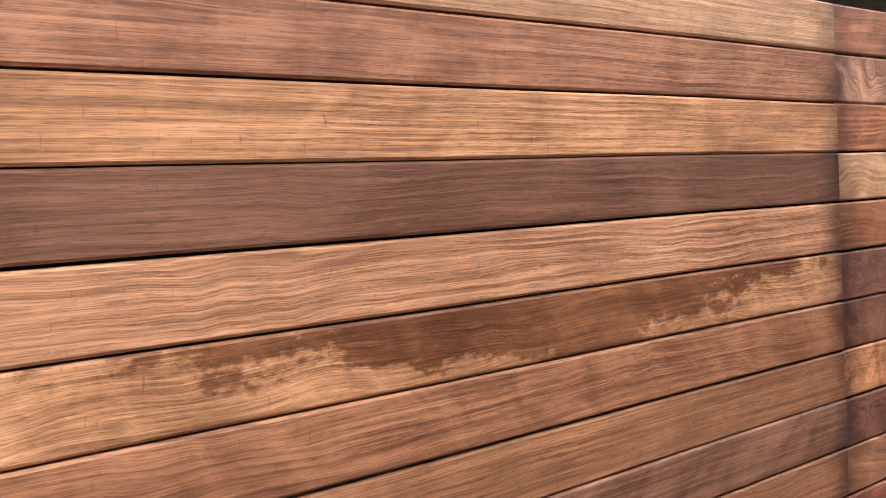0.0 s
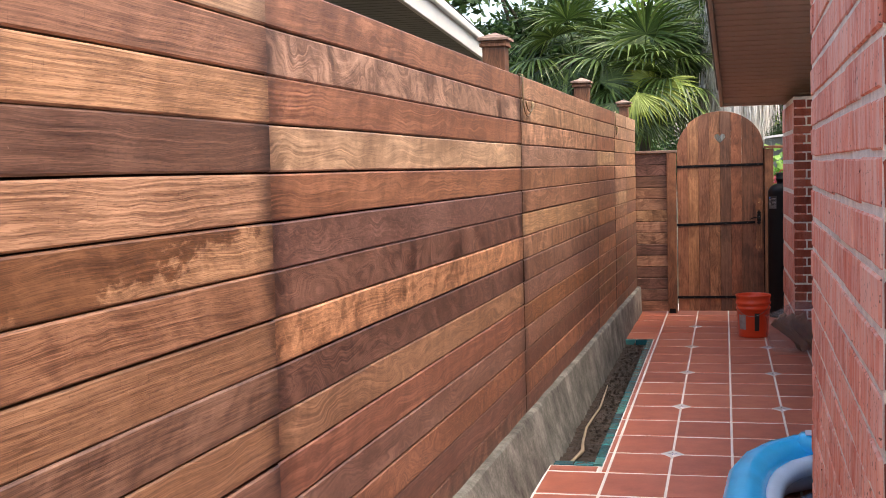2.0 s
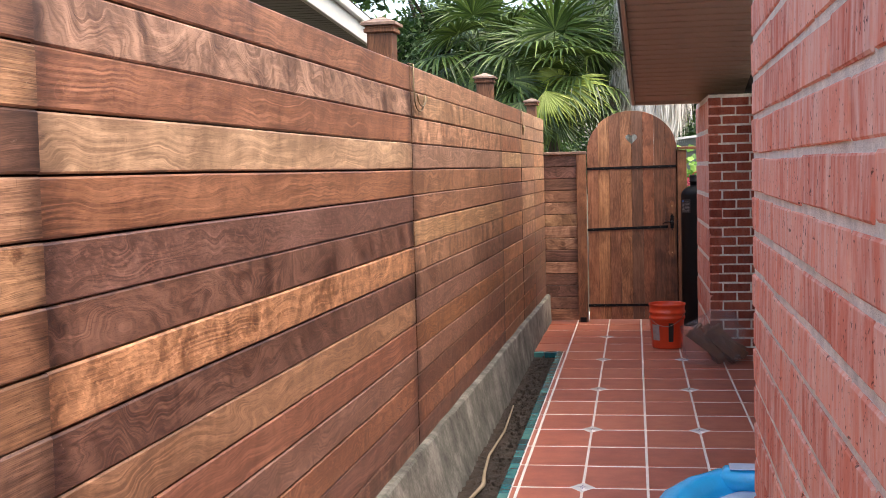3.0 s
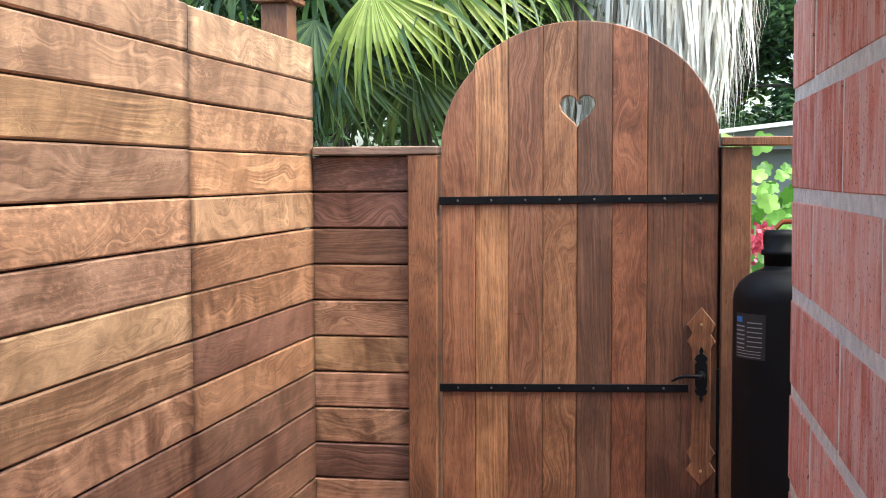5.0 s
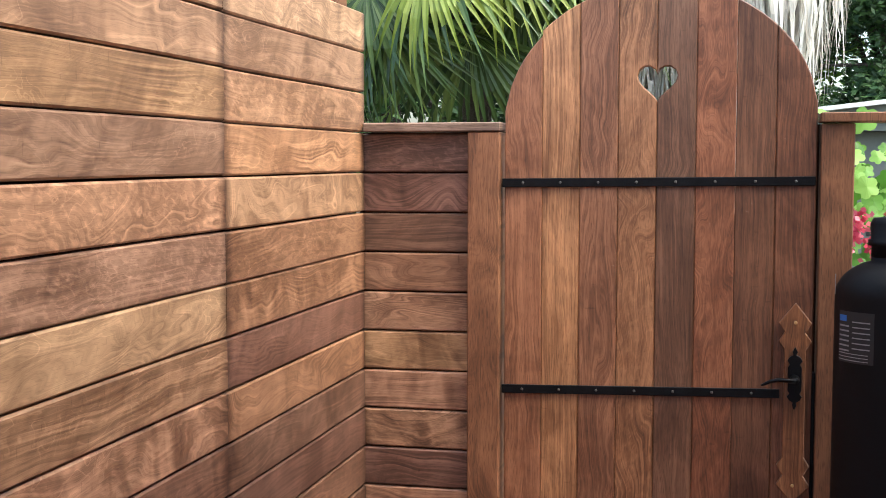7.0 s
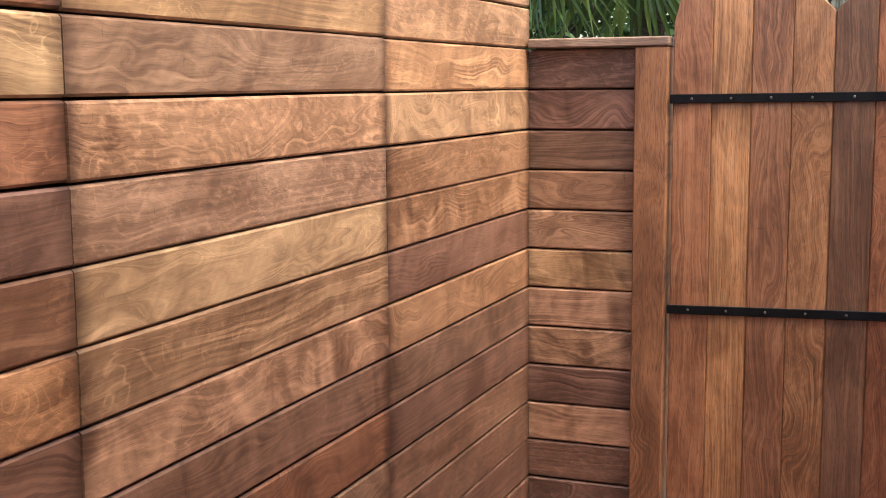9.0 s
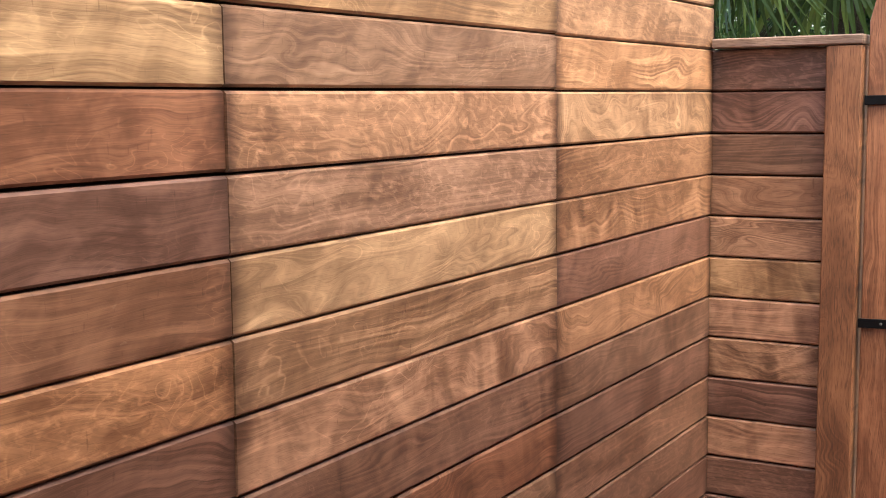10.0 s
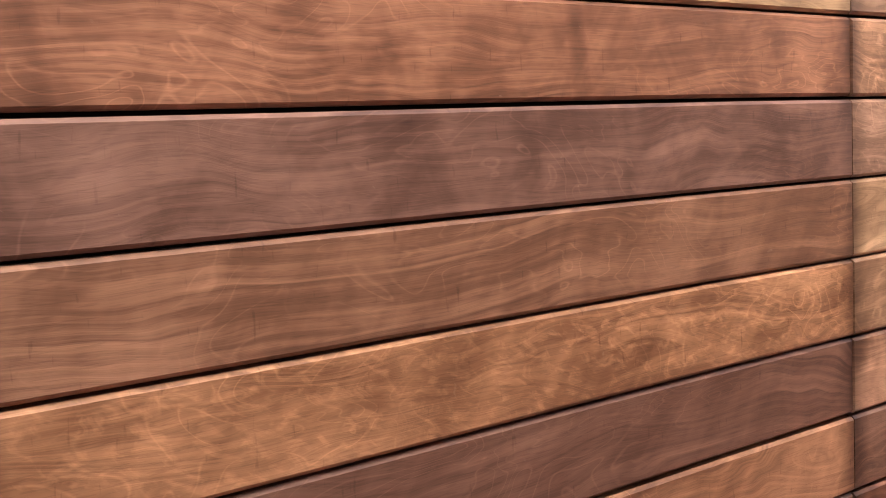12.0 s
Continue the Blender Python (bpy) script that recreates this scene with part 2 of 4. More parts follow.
GREY_LABEL = plain("grey_label", (0.33, 0.30, 0.30), 0.5, 0.0, 0.3, 30)
WHITE_INK = plain("white_ink", (0.30, 0.30, 0.30), 0.6, 0.0, 0.1)
BLACK_INK = plain("black_ink", (0.02, 0.02, 0.02), 0.6, 0.0, 0.1)
BLUE_INK = plain("blue_ink", (0.03, 0.16, 0.5), 0.6, 0.0, 0.1)
POOL_BLUE = plain("blue_vinyl", (0.02, 0.50, 0.95), 0.16, 0.0, 0.08, 5, 0.05)
POOL_WHITE = plain("pale_vinyl", (0.55, 0.66, 0.80), 0.2, 0.0, 0.08, 5, 0.05)
POOL_FLOOR = plain("printed_vinyl", (0.10, 0.14, 0.22), 0.25, 0.0, 0.6, 9, 0.05)
GROUT = plain("white_grout", (0.74, 0.70, 0.66), 0.85, 0.0, 0.15, 12, 0.4)
SOIL = plain("dark_soil", (0.075, 0.055, 0.042), 0.95, 0.0, 0.7, 22, 1.0, 0.02)
EARTH = plain("garden_ground", (0.10, 0.085, 0.05), 0.95, 0.0, 0.5, 1.5, 0.8, 0.03)
ROOT = plain("dry_root", (0.33, 0.25, 0.17), 0.8)
BARK = plain("bark", (0.060, 0.046, 0.035), 0.9, 0.0, 0.5, 12, 0.9, 0.02)
SHED_GREY = plain("grey_shed_paint", (0.16, 0.18, 0.18), 0.6, 0.0, 0.12, 4)
SHED_WHITE = plain("white_roof_coating", (0.78, 0.80, 0.80), 0.6, 0.0, 0.08, 4)
MORTAR = plain("mortar", (0.80, 0.74, 0.65), 0.95, 0.0, 0.3, 25, 0.9, 0.005)
STUCCO = plain("house_render", (0.42, 0.36, 0.30), 0.9, 0.0, 0.1, 3)


def concrete_material():
    m = Nodes("rough_concrete", 0.9)
    p = m.coords()
    a, b = m.noise(p, 5.0, 6, 0.65), m.noise(p, 60.0, 4)
    drip = m.noise(m.vec("MULTIPLY", p, (4.0, 9.0, 1.2)), 1.0, 4)
    f = m.math("ADD", m.math("MULTIPLY", a, 0.68), m.math("ADD", m.math("MULTIPLY", b, 0.2), m.math("MULTIPLY", drip, 0.12)))
    m.color(m.ramp(f, [(0.36, (0.050, 0.047, 0.040)), (0.5, (0.135, 0.128, 0.110)), (0.66, (0.30, 0.285, 0.25))]))
    m.bump(m.math("ADD", a, m.math("MULTIPLY", b, 0.6)), 0.6, 0.006)
    return m.mat


def tile_material():
    m = Nodes("terracotta_tile", 0.5)
    p, r = m.coords(), m.info("Random")
    v = m.vec("ADD", p, m.xyz(m.math("MULTIPLY", r, 31.0), m.math("MULTIPLY", r, 77.0), 0.0))
    a, b = m.noise(v, 7.0, 5, 0.6), m.noise(v, 90.0, 3)
    f = m.math("ADD", m.math("MULTIPLY", a, 0.6), m.math("ADD", m.math("MULTIPLY", b, 0.2), m.math("MULTIPLY", r, 0.25)))
    m.color(m.ramp(f, [(0.3, (0.27, 0.072, 0.044)), (0.55, (0.40, 0.118, 0.070)), (0.85, (0.52, 0.19, 0.115))]))
    m.bump(b, 0.15, 0.002)
    return m.mat


def brick_material(name, bloom, low, mid, high):
    """Fired brick with pits; bloom: how far pale salts cover the face."""
    m = Nodes(name, 0.92)
    m.bsdf.inputs["Specular IOR Level"].default_value = 0.2
    p, r = m.coords("Object"), m.math("FRACT", m.math("ADD", m.info("Random"), m.island()))
    v = m.vec("ADD", p, m.xyz(m.math("MULTIPLY", r, 31.0), m.math("MULTIPLY", r, 77.0), 0.0))
    a, b, d = m.noise(v, 9.0, 5, 0.65), m.noise(v, 70.0, 4), m.noise(m.vec("MULTIPLY", v, (30.0, 30.0, 5.0)), 1.0, 4, 0.7)
    f = m.math("ADD", m.math("MULTIPLY", a, 0.6), m.math("ADD", m.math("MULTIPLY", b, 0.15), m.math("MULTIPLY", r, 0.3)))
    c = m.ramp(f, [(0.28, low), (0.52, mid), (0.8, high)])
    c = m.mix(m.math("MULTIPLY", m.ramp(d, [(0.42, 0.0), (0.64, 1.0)]), bloom), c, (0.80, 0.62, 0.53))
    pit = m.noise(v, 120.0, 2)
    c = m.mix(m.ramp(pit, [(0.64, 0.0), (0.69, 0.8)]), c, (0.05, 0.022, 0.018))
    m.color(c)
    m.bump(m.math("ADD", m.math("MULTIPLY", d, 0.6), b), 0.5, 0.004)
    return m.mat


def teal_material():
    m = Nodes("teal_glaze", 0.18)
    p, r = m.coords(), m.info("Random")
    a = m.noise(m.vec("ADD", p, m.xyz(m.math("MULTIPLY", r, 50.0), 0.0, 0.0)), 18.0, 4)
    f = m.math("ADD", m.math("MULTIPLY", a, 0.5), m.math("MULTIPLY", r, 0.5))
    m.color(m.ramp(f, [(0.2, (0.008, 0.06, 0.085)), (0.5, (0.02, 0.15, 0.17)), (0.8, (0.10, 0.28, 0.25))]))
    return m.mat


def leaf_material(name, dark, mid, light, rough=0.45, through_light=0.25):
    m = Nodes(name, rough)
    r = m.island()
    n = m.noise(m.coords(), 3.0, 3)
    f = m.math("ADD", m.math("MULTIPLY", r, 0.6), m.math("MULTIPLY", n, 0.4))
    c = m.ramp(f, [(0.15, dark), (0.5, mid), (0.85, light)])
    m.color(c)
    t = m.t.nodes.new("ShaderNodeBsdfTranslucent")
    m.put(t.inputs[0], c)
    mx = m.t.nodes.new("ShaderNodeMixShader")
    mx.inputs[0].default_value = through_light
    m.t.links.new(m.bsdf.outputs[0], mx.inputs[1])
    m.t.links.new(t.outputs[0], mx.inputs[2])
    m.t.links.new(mx.outputs[0], m.t.nodes["Material Output"].inputs[0])
    return m.mat


def film_material():
    m = Nodes("clear_plastic_film", 0.12)
    m.color((0.55, 0.56, 0.58))
    m.bsdf.inputs["Alpha"].default_value = 0.12
    m.bsdf.inputs["IOR"].default_value = 1.5
    m.bump(m.noise(m.coords(), 25.0, 4, 0.6, 1.5), 0.8, 0.02)
    return m.mat


CONCRETE = concrete_material()
TILE = tile_material()
# end walls' shade and the west face's brightness sit in these brick colours
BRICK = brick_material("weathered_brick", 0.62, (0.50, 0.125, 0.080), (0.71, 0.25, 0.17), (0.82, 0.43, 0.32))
BRICK_SHADED = brick_material("shaded_red_brick", 0.06, (0.16, 0.034, 0.022), (0.30, 0.070, 0.040), (0.42, 0.125, 0.075))
TEAL = teal_material()
FILM = film_material()
PALM = leaf_material("palm_leaf", (0.014, 0.032, 0.007), (0.062, 0.112, 0.022), (0.20, 0.27, 0.065), 0.4, 0.14)
# lit copy of the palm leaf: sunlight on hanging fans is in the colour
PALM_LIT = leaf_material("lit_palm_leaf", (0.14, 0.19, 0.022), (0.30, 0.37, 0.055), (0.52, 0.58, 0.15), 0.4, 0.25)
THATCH = leaf_material("dry_palm_leaf", (0.34, 0.30, 0.25), (0.68, 0.64, 0.58), (0.88, 0.86, 0.82), 0.7, 0.15)
TREE = leaf_material("tree_leaf", (0.015, 0.04, 0.015), (0.04, 0.09, 0.028), (0.10, 0.18, 0.05), 0.5, 0.3)
TREE_LIGHT = leaf_material("light_tree_leaf", (0.07, 0.15, 0.02), (0.16, 0.30, 0.04), (0.30, 0.45, 0.08), 0.5, 0.4)
VINE = leaf_material("vine_leaf", (0.05, 0.14, 0.016), (0.17, 0.38, 0.05), (0.36, 0.58, 0.13), 0.45, 0.4)
PETAL = leaf_material("pink_petal", (0.45, 0.03, 0.08), (0.70, 0.10, 0.18), (0.85, 0.30, 0.36), 0.5, 0.3)


# ---- mesh helpers ----
def finish(bm, name, smooth=False):
    bmesh.ops.recalc_face_normals(bm, faces=bm.faces[:])
    me = bpy.data.meshes.new(name)
    bm.to_mesh(me)
    bm.free()
    if smooth:
        for f in me.polygons:
            f.use_smooth = True
    return me


def part(name, bm, material, parent=None, label="", m=None, smooth=False):
    """Links a bmesh (or a mesh) as one mesh object under its thing."""
    me = bm if isinstance(bm, bpy.types.Mesh) else finish(bm, name, smooth)
    if not me.materials:
        me.materials.append(material)
    ob = new(name, me)
    ob.parent = parent
    if m is not None:
        ob.matrix_basis = m
    if label:
        ob["label"] = label
    return ob


def thing(name, x, y, z, label, category, group="", kind=""):
    ob = new(name)
    ob.matrix_basis = pose(x, y, z)
    return tagged(ob, label, category, group, kind)


def box(x0, x1, y0, y1, z0, z1, bevel=0.0, bm=None):
    """A bevelled block, added to bm when one is given."""
    b = bmesh.new()
    vs = bmesh.ops.create_cube(b, size=1.0)["verts"]
    for v in vs:
        v.co = Vector(((x0 + x1) / 2 + v.co.x * (x1 - x0), (y0 + y1) / 2 + v.co.y * (y1 - y0), (z0 + z1) / 2 + v.co.z * (z1 - z0)))
    if bevel:
        bmesh.ops.bevel(b, geom=b.edges[:], offset=bevel, segments=1, affect="EDGES")
    if bm is None:
        return b
    tmp = bpy.data.meshes.new("tmp")
    b.to_mesh(tmp)
    b.free()
    bm.from_mesh(tmp)
    bpy.data.meshes.remove(tmp)
    return bm


def prism(outline, y0, y1, bevel=0.0):
    """An outline of (x, z) points, extruded from y0 to y1; the face at y0 may be chamfered."""
    b = bmesh.new()
    front = b.faces.new([b.verts.new((x, y0, z)) for x, z in outline])
    ext = bmesh.ops.extrude_face_region(b, geom=[front])
    moved = [g for g in ext["geom"] if isinstance(g, bmesh.types.BMVert)]
    for v in moved:
        v.co.y = y1
    b.faces.ensure_lookup_table()
    if bevel:
        edges = [e for e in b.edges if all(abs(v.co.y - y0) < 1e-6 for v in e.verts)]
        bmesh.ops.bevel(b, geom=edges, offset=bevel, segments=1, affect="EDGES")
    bmesh.ops.triangulate(b, faces=[f for f in b.faces if len(f.verts) > 4])
    return b


def lathe(profile, steps=32, bm=None, at=(0, 0, 0)):
    """Turns (radius, z) points round the z axis."""
    b = bm or bmesh.new()
    rings = []
    for r, z in profile:
        rings.append([b.verts.new((at[0] + r * math.cos(2 * math.pi * k / steps), at[1] + r * math.sin(2 * math.pi * k / steps), at[2] + z)) for k in range(steps)])
    for lo, hi in zip(rings, rings[1:]):
        for k in range(steps):
            b.faces.new((lo[k], lo[(k + 1) % steps], hi[(k + 1) % steps], hi[k]))
    for ring, rev in ((rings[0], True), (rings[-1], False)):
        if (ring[0].co - ring[steps // 2].co).length > 1e-4:
            b.faces.new(list(reversed(ring)) if rev else ring)
    return b


def tube(points, radius, steps=8, bm=None):
    """A round bar along points; radius may be a number or one for each point."""
    b = bm or bmesh.new()
    pts = [Vector(p) for p in points]
    rings = []
    for k, p in enumerate(pts):
        d = (pts[min(k + 1, len(pts) - 1)] - pts[max(k - 1, 0)]).normalized()
        side = d.cross(Vector((0, 0, 1)) if abs(d.z) < 0.9 else Vector((1, 0, 0))).normalized()
        up = side.cross(d)
        r = radius[k] if isinstance(radius, (list, tuple)) else radius
        rings.append([b.verts.new(p + r * (side * math.cos(2 * math.pi * j / steps) + up * math.sin(2 * math.pi * j / steps))) for j in range(steps)])
    for lo, hi in zip(rings, rings[1:]):
        for j in range(steps):
            b.faces.new((lo[j], lo[(j + 1) % steps], hi[(j + 1) % steps], hi[j]))
    b.faces.new(list(reversed(rings[0])))
    b.faces.new(rings[-1])
    return b


TONES = {
    "P": (0.43, 0.258, 0.150),   # pale straw
    "T": (0.37, 0.203, 0.115),  # tan
    "G": (0.40, 0.205, 0.105),   # gold
    "O": (0.38, 0.176, 0.098),  # orange
    "B": (0.27, 0.135, 0.078),  # mid brown
    "R": (0.265, 0.115, 0.064),  # red brown
    "C": (0.155, 0.076, 0.052), # dark chocolate
    "D": (0.200, 0.103, 0.070), # dull dark brown
    "M": (0.31, 0.173, 0.113), # greyed tan
}


def tone(letter, rng):
    r, g, b = TONES[letter]
    k = rng.uniform(0.93, 1.07)
    return (r * k, g * k * rng.uniform(0.96, 1.04), b * k * rng.uniform(0.93, 1.07), 1.0)


def board_mesh(length, height, thick, bevel=0.0045, stained=True):
    """A board along x with eased edges, a little uneven along its length; its face looks to -y."""
    b = bmesh.new()
    n = 2 * max(1, int(length / 0.5))
    h, t = height / 2, thick
    sect = [(-h + bevel, 0.0), (h - bevel, 0.0), (h, bevel), (h, t), (-h, t), (-h, bevel)]
    rings = []
    for k in range(n + 1):
        x = -length / 2 + length * k / n
        w = 0.0008 * math.sin(2.1 * x + length) + 0.0005 * math.sin(5.3 * x)
        rings.append([b.verts.new((x, y, z + w)) for z, y in sect])
    for lo, hi in zip(rings, rings[1:]):
        for j in range(6):
            b.faces.new((lo[j], lo[(j + 1) % 6], hi[(j + 1) % 6], hi[j]))
    b.faces.new(rings[0])
    b.faces.new(rings[-1])
    me = finish(b, "board")
    dist = me.attributes.new("end_distance", "FLOAT", "POINT")
    for k, v in enumerate(me.vertices):
        dist.data[k].value = (length / 2 - abs(v.co.x)) if stained else 5.0
    return me


# ---- ground and paving ----
def build_ground():
    b = bmesh.new()
    bmesh.ops.create_grid(b, x_segments=24, y_segments=24, size=300.0)
    for v in b.verts:
        v.co.z = FLOOR - 0.06 if v.co.length < 60 else FLOOR - 0.06 + random.uniform(-0.2, 0.2)
    tagged(part("ground", b, EARTH), "bare brown garden soil around the paved passage", "ground", kind="structure")


build_ground()

# paving bed, with the white joints as its surface; the planting strip is left open
COLS = (0.322, 0.625, 0.930, 1.235, 1.540, 1.845)
PLANT = (0.085, 0.285, -6.50, -1.92)   # planting strip: x0, x1, y0, y1
ROW0, ROW = -4.91, 0.429   # a row of joints that carries accent tiles, and the spacing of the rows


def slant(bm, base=(0, 0, 0)):
    """Turns a piece that is laid out square to the gate into line with the paving."""
    for v in bm.verts:
        v.co.x += SKEW * (v.co.y + base[1] + 1.0)
    return bm


floor = part("floor", slant(box(PLANT[1], 4.3, -15.0, 0.9, FLOOR - 0.055, FLOOR - 0.004)), GROUT)
tagged(floor, "terracotta tile paving with white grout joints", "floor", kind="structure")
part("bed", slant(box(-0.1, PLANT[1] - 0.002, -15.0, PLANT[2], FLOOR - 0.055, FLOOR - 0.004)), GROUT, floor)
part("bed", slant(box(0.03, PLANT[1] - 0.002, PLANT[3], 0.9, FLOOR - 0.055, FLOOR - 0.004)), GROUT, floor)

# concrete kerb under the fence
def build_kerb():
    b = bmesh.new()
    n = 60
    rng = random.Random(4)
    y0, y1 = -15.0, 0.02
    rings = []
    for k in range(n + 1):
        y = y0 + (y1 - y0) * k / n
        j = lambda a: rng.uniform(-a, a)
        rings.append([b.verts.new(c) for c in ((-0.16, y, FLOOR - 0.06), (-0.16, y, 0.15 + j(0.003)), (0.026 + j(0.003), y, 0.152 + j(0.004)),
                                             (0.036 + j(0.004), y, 0.143 + j(0.004)), (0.040 - 0.004 * y + j(0.003), y, 0.03 + j(0.01)), (0.048 - 0.012 * y + j(0.003), y, FLOOR - 0.06))])
    for lo, hi in zip(rings, rings[1:]):
        for j in range(6):
            b.faces.new((lo[j], lo[(j + 1) % 6], hi[(j + 1) % 6], hi[j]))
    b.faces.new(rings[0]); b.faces.new(rings[-1])
    tagged(part("kerb", b, CONCRETE, smooth=False), "rough grey cast concrete kerb under the wooden fence", "kerb", kind="structure")


build_kerb()

# ---- fence along the passage ----
# board tones from the top; ROWS2 and ROWS3 paint shade into their low rows
ROWS0 = "PBGCTTBBDBDRBRC"
ROWS1 = "RMRPRCBOCOBBBRB"
ROWS2 = "TTTMTMPTTDRDCRC"
ROWS3 = "PTTGTBBDBDCDCCC"


def build_fence():
    rng = random.Random(11)
    fence = thing("wooden_fence", -0.02, -6.0, 0.15, "oiled hardwood fence of horizontal boards on a concrete kerb", "fence")
    base = Vector((-0.02, -6.0, 0.15))
    spans = tuple(zip(JOINTS, JOINTS[1:], (ROWS0, "RMRPRCCOCBRDRCC", "TTTMBBTBDDRDCRC", ROWS1, ROWS2, ROWS3), (0.004, 0.0, 0.003, 0.0, 0.002, 0.0),
                      (STRAIGHT_WOOD, WOOD, WOOD, FIGURED_WOOD, FIGURED_WOOD, FIGURED_WOOD)))
    for y0, y1, rows, proud, mat in spans:
        length = y1 - y0 - (0.0025 if y1 < 0 else 0.0)
        me = board_mesh(length, PITCH - 0.0042, 0.022)
        for k, letter in enumerate(rows):
            z = TOP - PITCH * (k + 0.5) + rng.uniform(-0.0012, 0.0012)
            x = proud + rng.uniform(-0.0015, 0.0015)
            m = Matrix.Translation(-base) @ pose(x, (y0 + y1) / 2, z, 0, 0, 90) @ pose(0, 0, 0, 0, rng.uniform(-0.03, 0.03), 0)
            ob = part("board", me, mat, fence, m=m)
            ob["patch"] = 1.0 if (rows is ROWS0 and k == 5) else 0.0
            ob.color = tone(letter, rng)
    part("backing", box(-0.045, -0.034, JOINTS[0] - base.y + 0.02, -base.y - 0.004, 0.0 - 0.03, TOP - base.z - 0.012), GAP_SHADE, fence)
    for y, half in ((-13.2, 0.056), (-9.93, 0.056), (-6.60, 0.056), (-3.29, 0.056), (0.0, 0.045)):
        post = part("post", box(-half, half, -half, half, 0.0, 2.02 - 0.15, 0.004), POST_WOOD, fence, "red-stained square post", pose(-0.09, y - base.y, 0.0))
        b = box(-0.068, 0.068, -0.068, 0.068, 1.85, 1.868, 0.003)
        box(-0.062, 0.062, -0.062, 0.062, 1.868, 1.88, 0.002, b)
        part("collar", b, POST_WOOD, post)
        b = bmesh.new()
        q = [b.verts.new((sx * 0.078, sy * 0.078, 1.882)) for sx, sy in ((-1, -1), (1, -1), (1, 1), (-1, 1))]
        q2 = [b.verts.new((sx * 0.078, sy * 0.078, 1.894)) for sx, sy in ((-1, -1), (1, -1), (1, 1), (-1, 1))]
        tip = b.verts.new((0, 0, 1.925))
        b.faces.new(q)
        for j in range(4):
            b.faces.new((q[j], q[(j + 1) % 4], q2[(j + 1) % 4], q2[j]))
            b.faces.new((q2[j], q2[(j + 1) % 4], tip))
        part("cap", b, CAP_WOOD, post, "pale weathered pyramid cap")
    return fence


build_fence()


def build_hook(y, wide):
    """A wire hook over the top edge of the fence, its open loop wide along the fence."""
    def loop(x, shift, k, z):
        a = math.pi + math.pi * k / 10
        return (x, y + shift + wide / 2 * (1 + math.cos(a)), z + 0.05 * math.sin(a))
    pts = [(-0.03, y, TOP - 0.06), (-0.03, y, TOP + 0.004), (-0.01, y, TOP + 0.008), (0.010, y, TOP + 0.004), (0.010, y, TOP - 0.10)]
    pts += [loop(0.014, 0.0, k, TOP - 0.15) for k in range(11)] + [(0.02, y + wide, TOP - 0.12)]
    h = thing("wire_hook", 0, y, TOP, "bent metal wire hook hung over the fence top", "hook", "hooks on the fence")
    base = Vector((0, y, TOP))
    part("hook_wire", tube([Vector(p) - base for p in pts], 0.0032, 8), WIRE, h, smooth=True)
    part("hook_wire", tube([Vector(loop(0.018, 0.2 * wide, k, TOP - 0.125)) - base for k in range(11)], 0.0032, 8), WIRE, h, smooth=True)


build_hook(JOINTS[2] + 0.03, 0.22)
build_hook(JOINTS[4] + 0.02, 0.09)

# ---- return fence beside the gate ----
GX0, GX1 = 0.418, 1.268       # gate edges


def build_return_fence():
    rng = random.Random(5)
    f = thing("side_fence", 0.17, 0.03, FLOOR, "short hardwood fence panel with a cap rail beside the gate", "fence")
    base = Vector((0.17, 0.03, FLOOR))
    me = board_mesh(0.345, PITCH - 0.0045, 0.02, stained=False)
    me.materials.append(WOOD)
    z = 1.400 + PITCH
    # board tones, darkened to paint in shade from the cap rail and corner
    for letter in "CCCBTTTBCBCCDBB":
        h = z - PITCH / 2
        if h - PITCH / 2 < FLOOR - 0.02:
            break
        ob = part("board", me, WOOD, f, m=Matrix.Translation(-base) @ pose(0.146, 0.012 + rng.uniform(-0.001, 0.001), h))
        ob.color = tone(letter, rng)
        z -= PITCH
    part("backing", box(-0.20, 0.15, 0.02, 0.03, 0.02, 1.637), GAP_SHADE, f)
    post = part("post", box(-0.046, 0.046, -0.05, 0.05, 0.0, 1.636, 0.003), POST_WOOD, f, "brown stained gate post", pose(0.191, -0.008, 0.0))
    part("foot_bracket", box(-0.03, 0.03, -0.056, -0.051, 0.0, 0.05, 0.001), IRON, post, "small black bracket")
    part("cap_rail", box(-0.165, 0.240, -0.062, 0.07, 1.638, 1.664, 0.003), CAP_WOOD, f, "weathered flat cap rail")


build_return_fence()

# ---- gate ----
ARCH_Z, ARCH_B = 1.556, 0.366
GC, GA = (GX0 + GX1) / 2, (GX1 - GX0) / 2


def arch(x):
    return ARCH_Z + ARCH_B * math.sqrt(max(0.0, 1 - ((x - GC) / GA) ** 2))


def heart_side(seam, z0, sign):
    """Half of a heart, from its notch at the top to its tip, as (x, z) offsets from the seam."""
    pts = []
    for k in range(13):
        a = math.pi * k / 12
        x = 0.0034 * 16 * math.sin(a) ** 3
        z = 0.0034 * (13 * math.cos(a) - 5 * math.cos(2 * a) - 2 * math.cos(3 * a) - math.cos(4 * a))
        pts.append((seam + sign * x, z0 + z))
    return pts


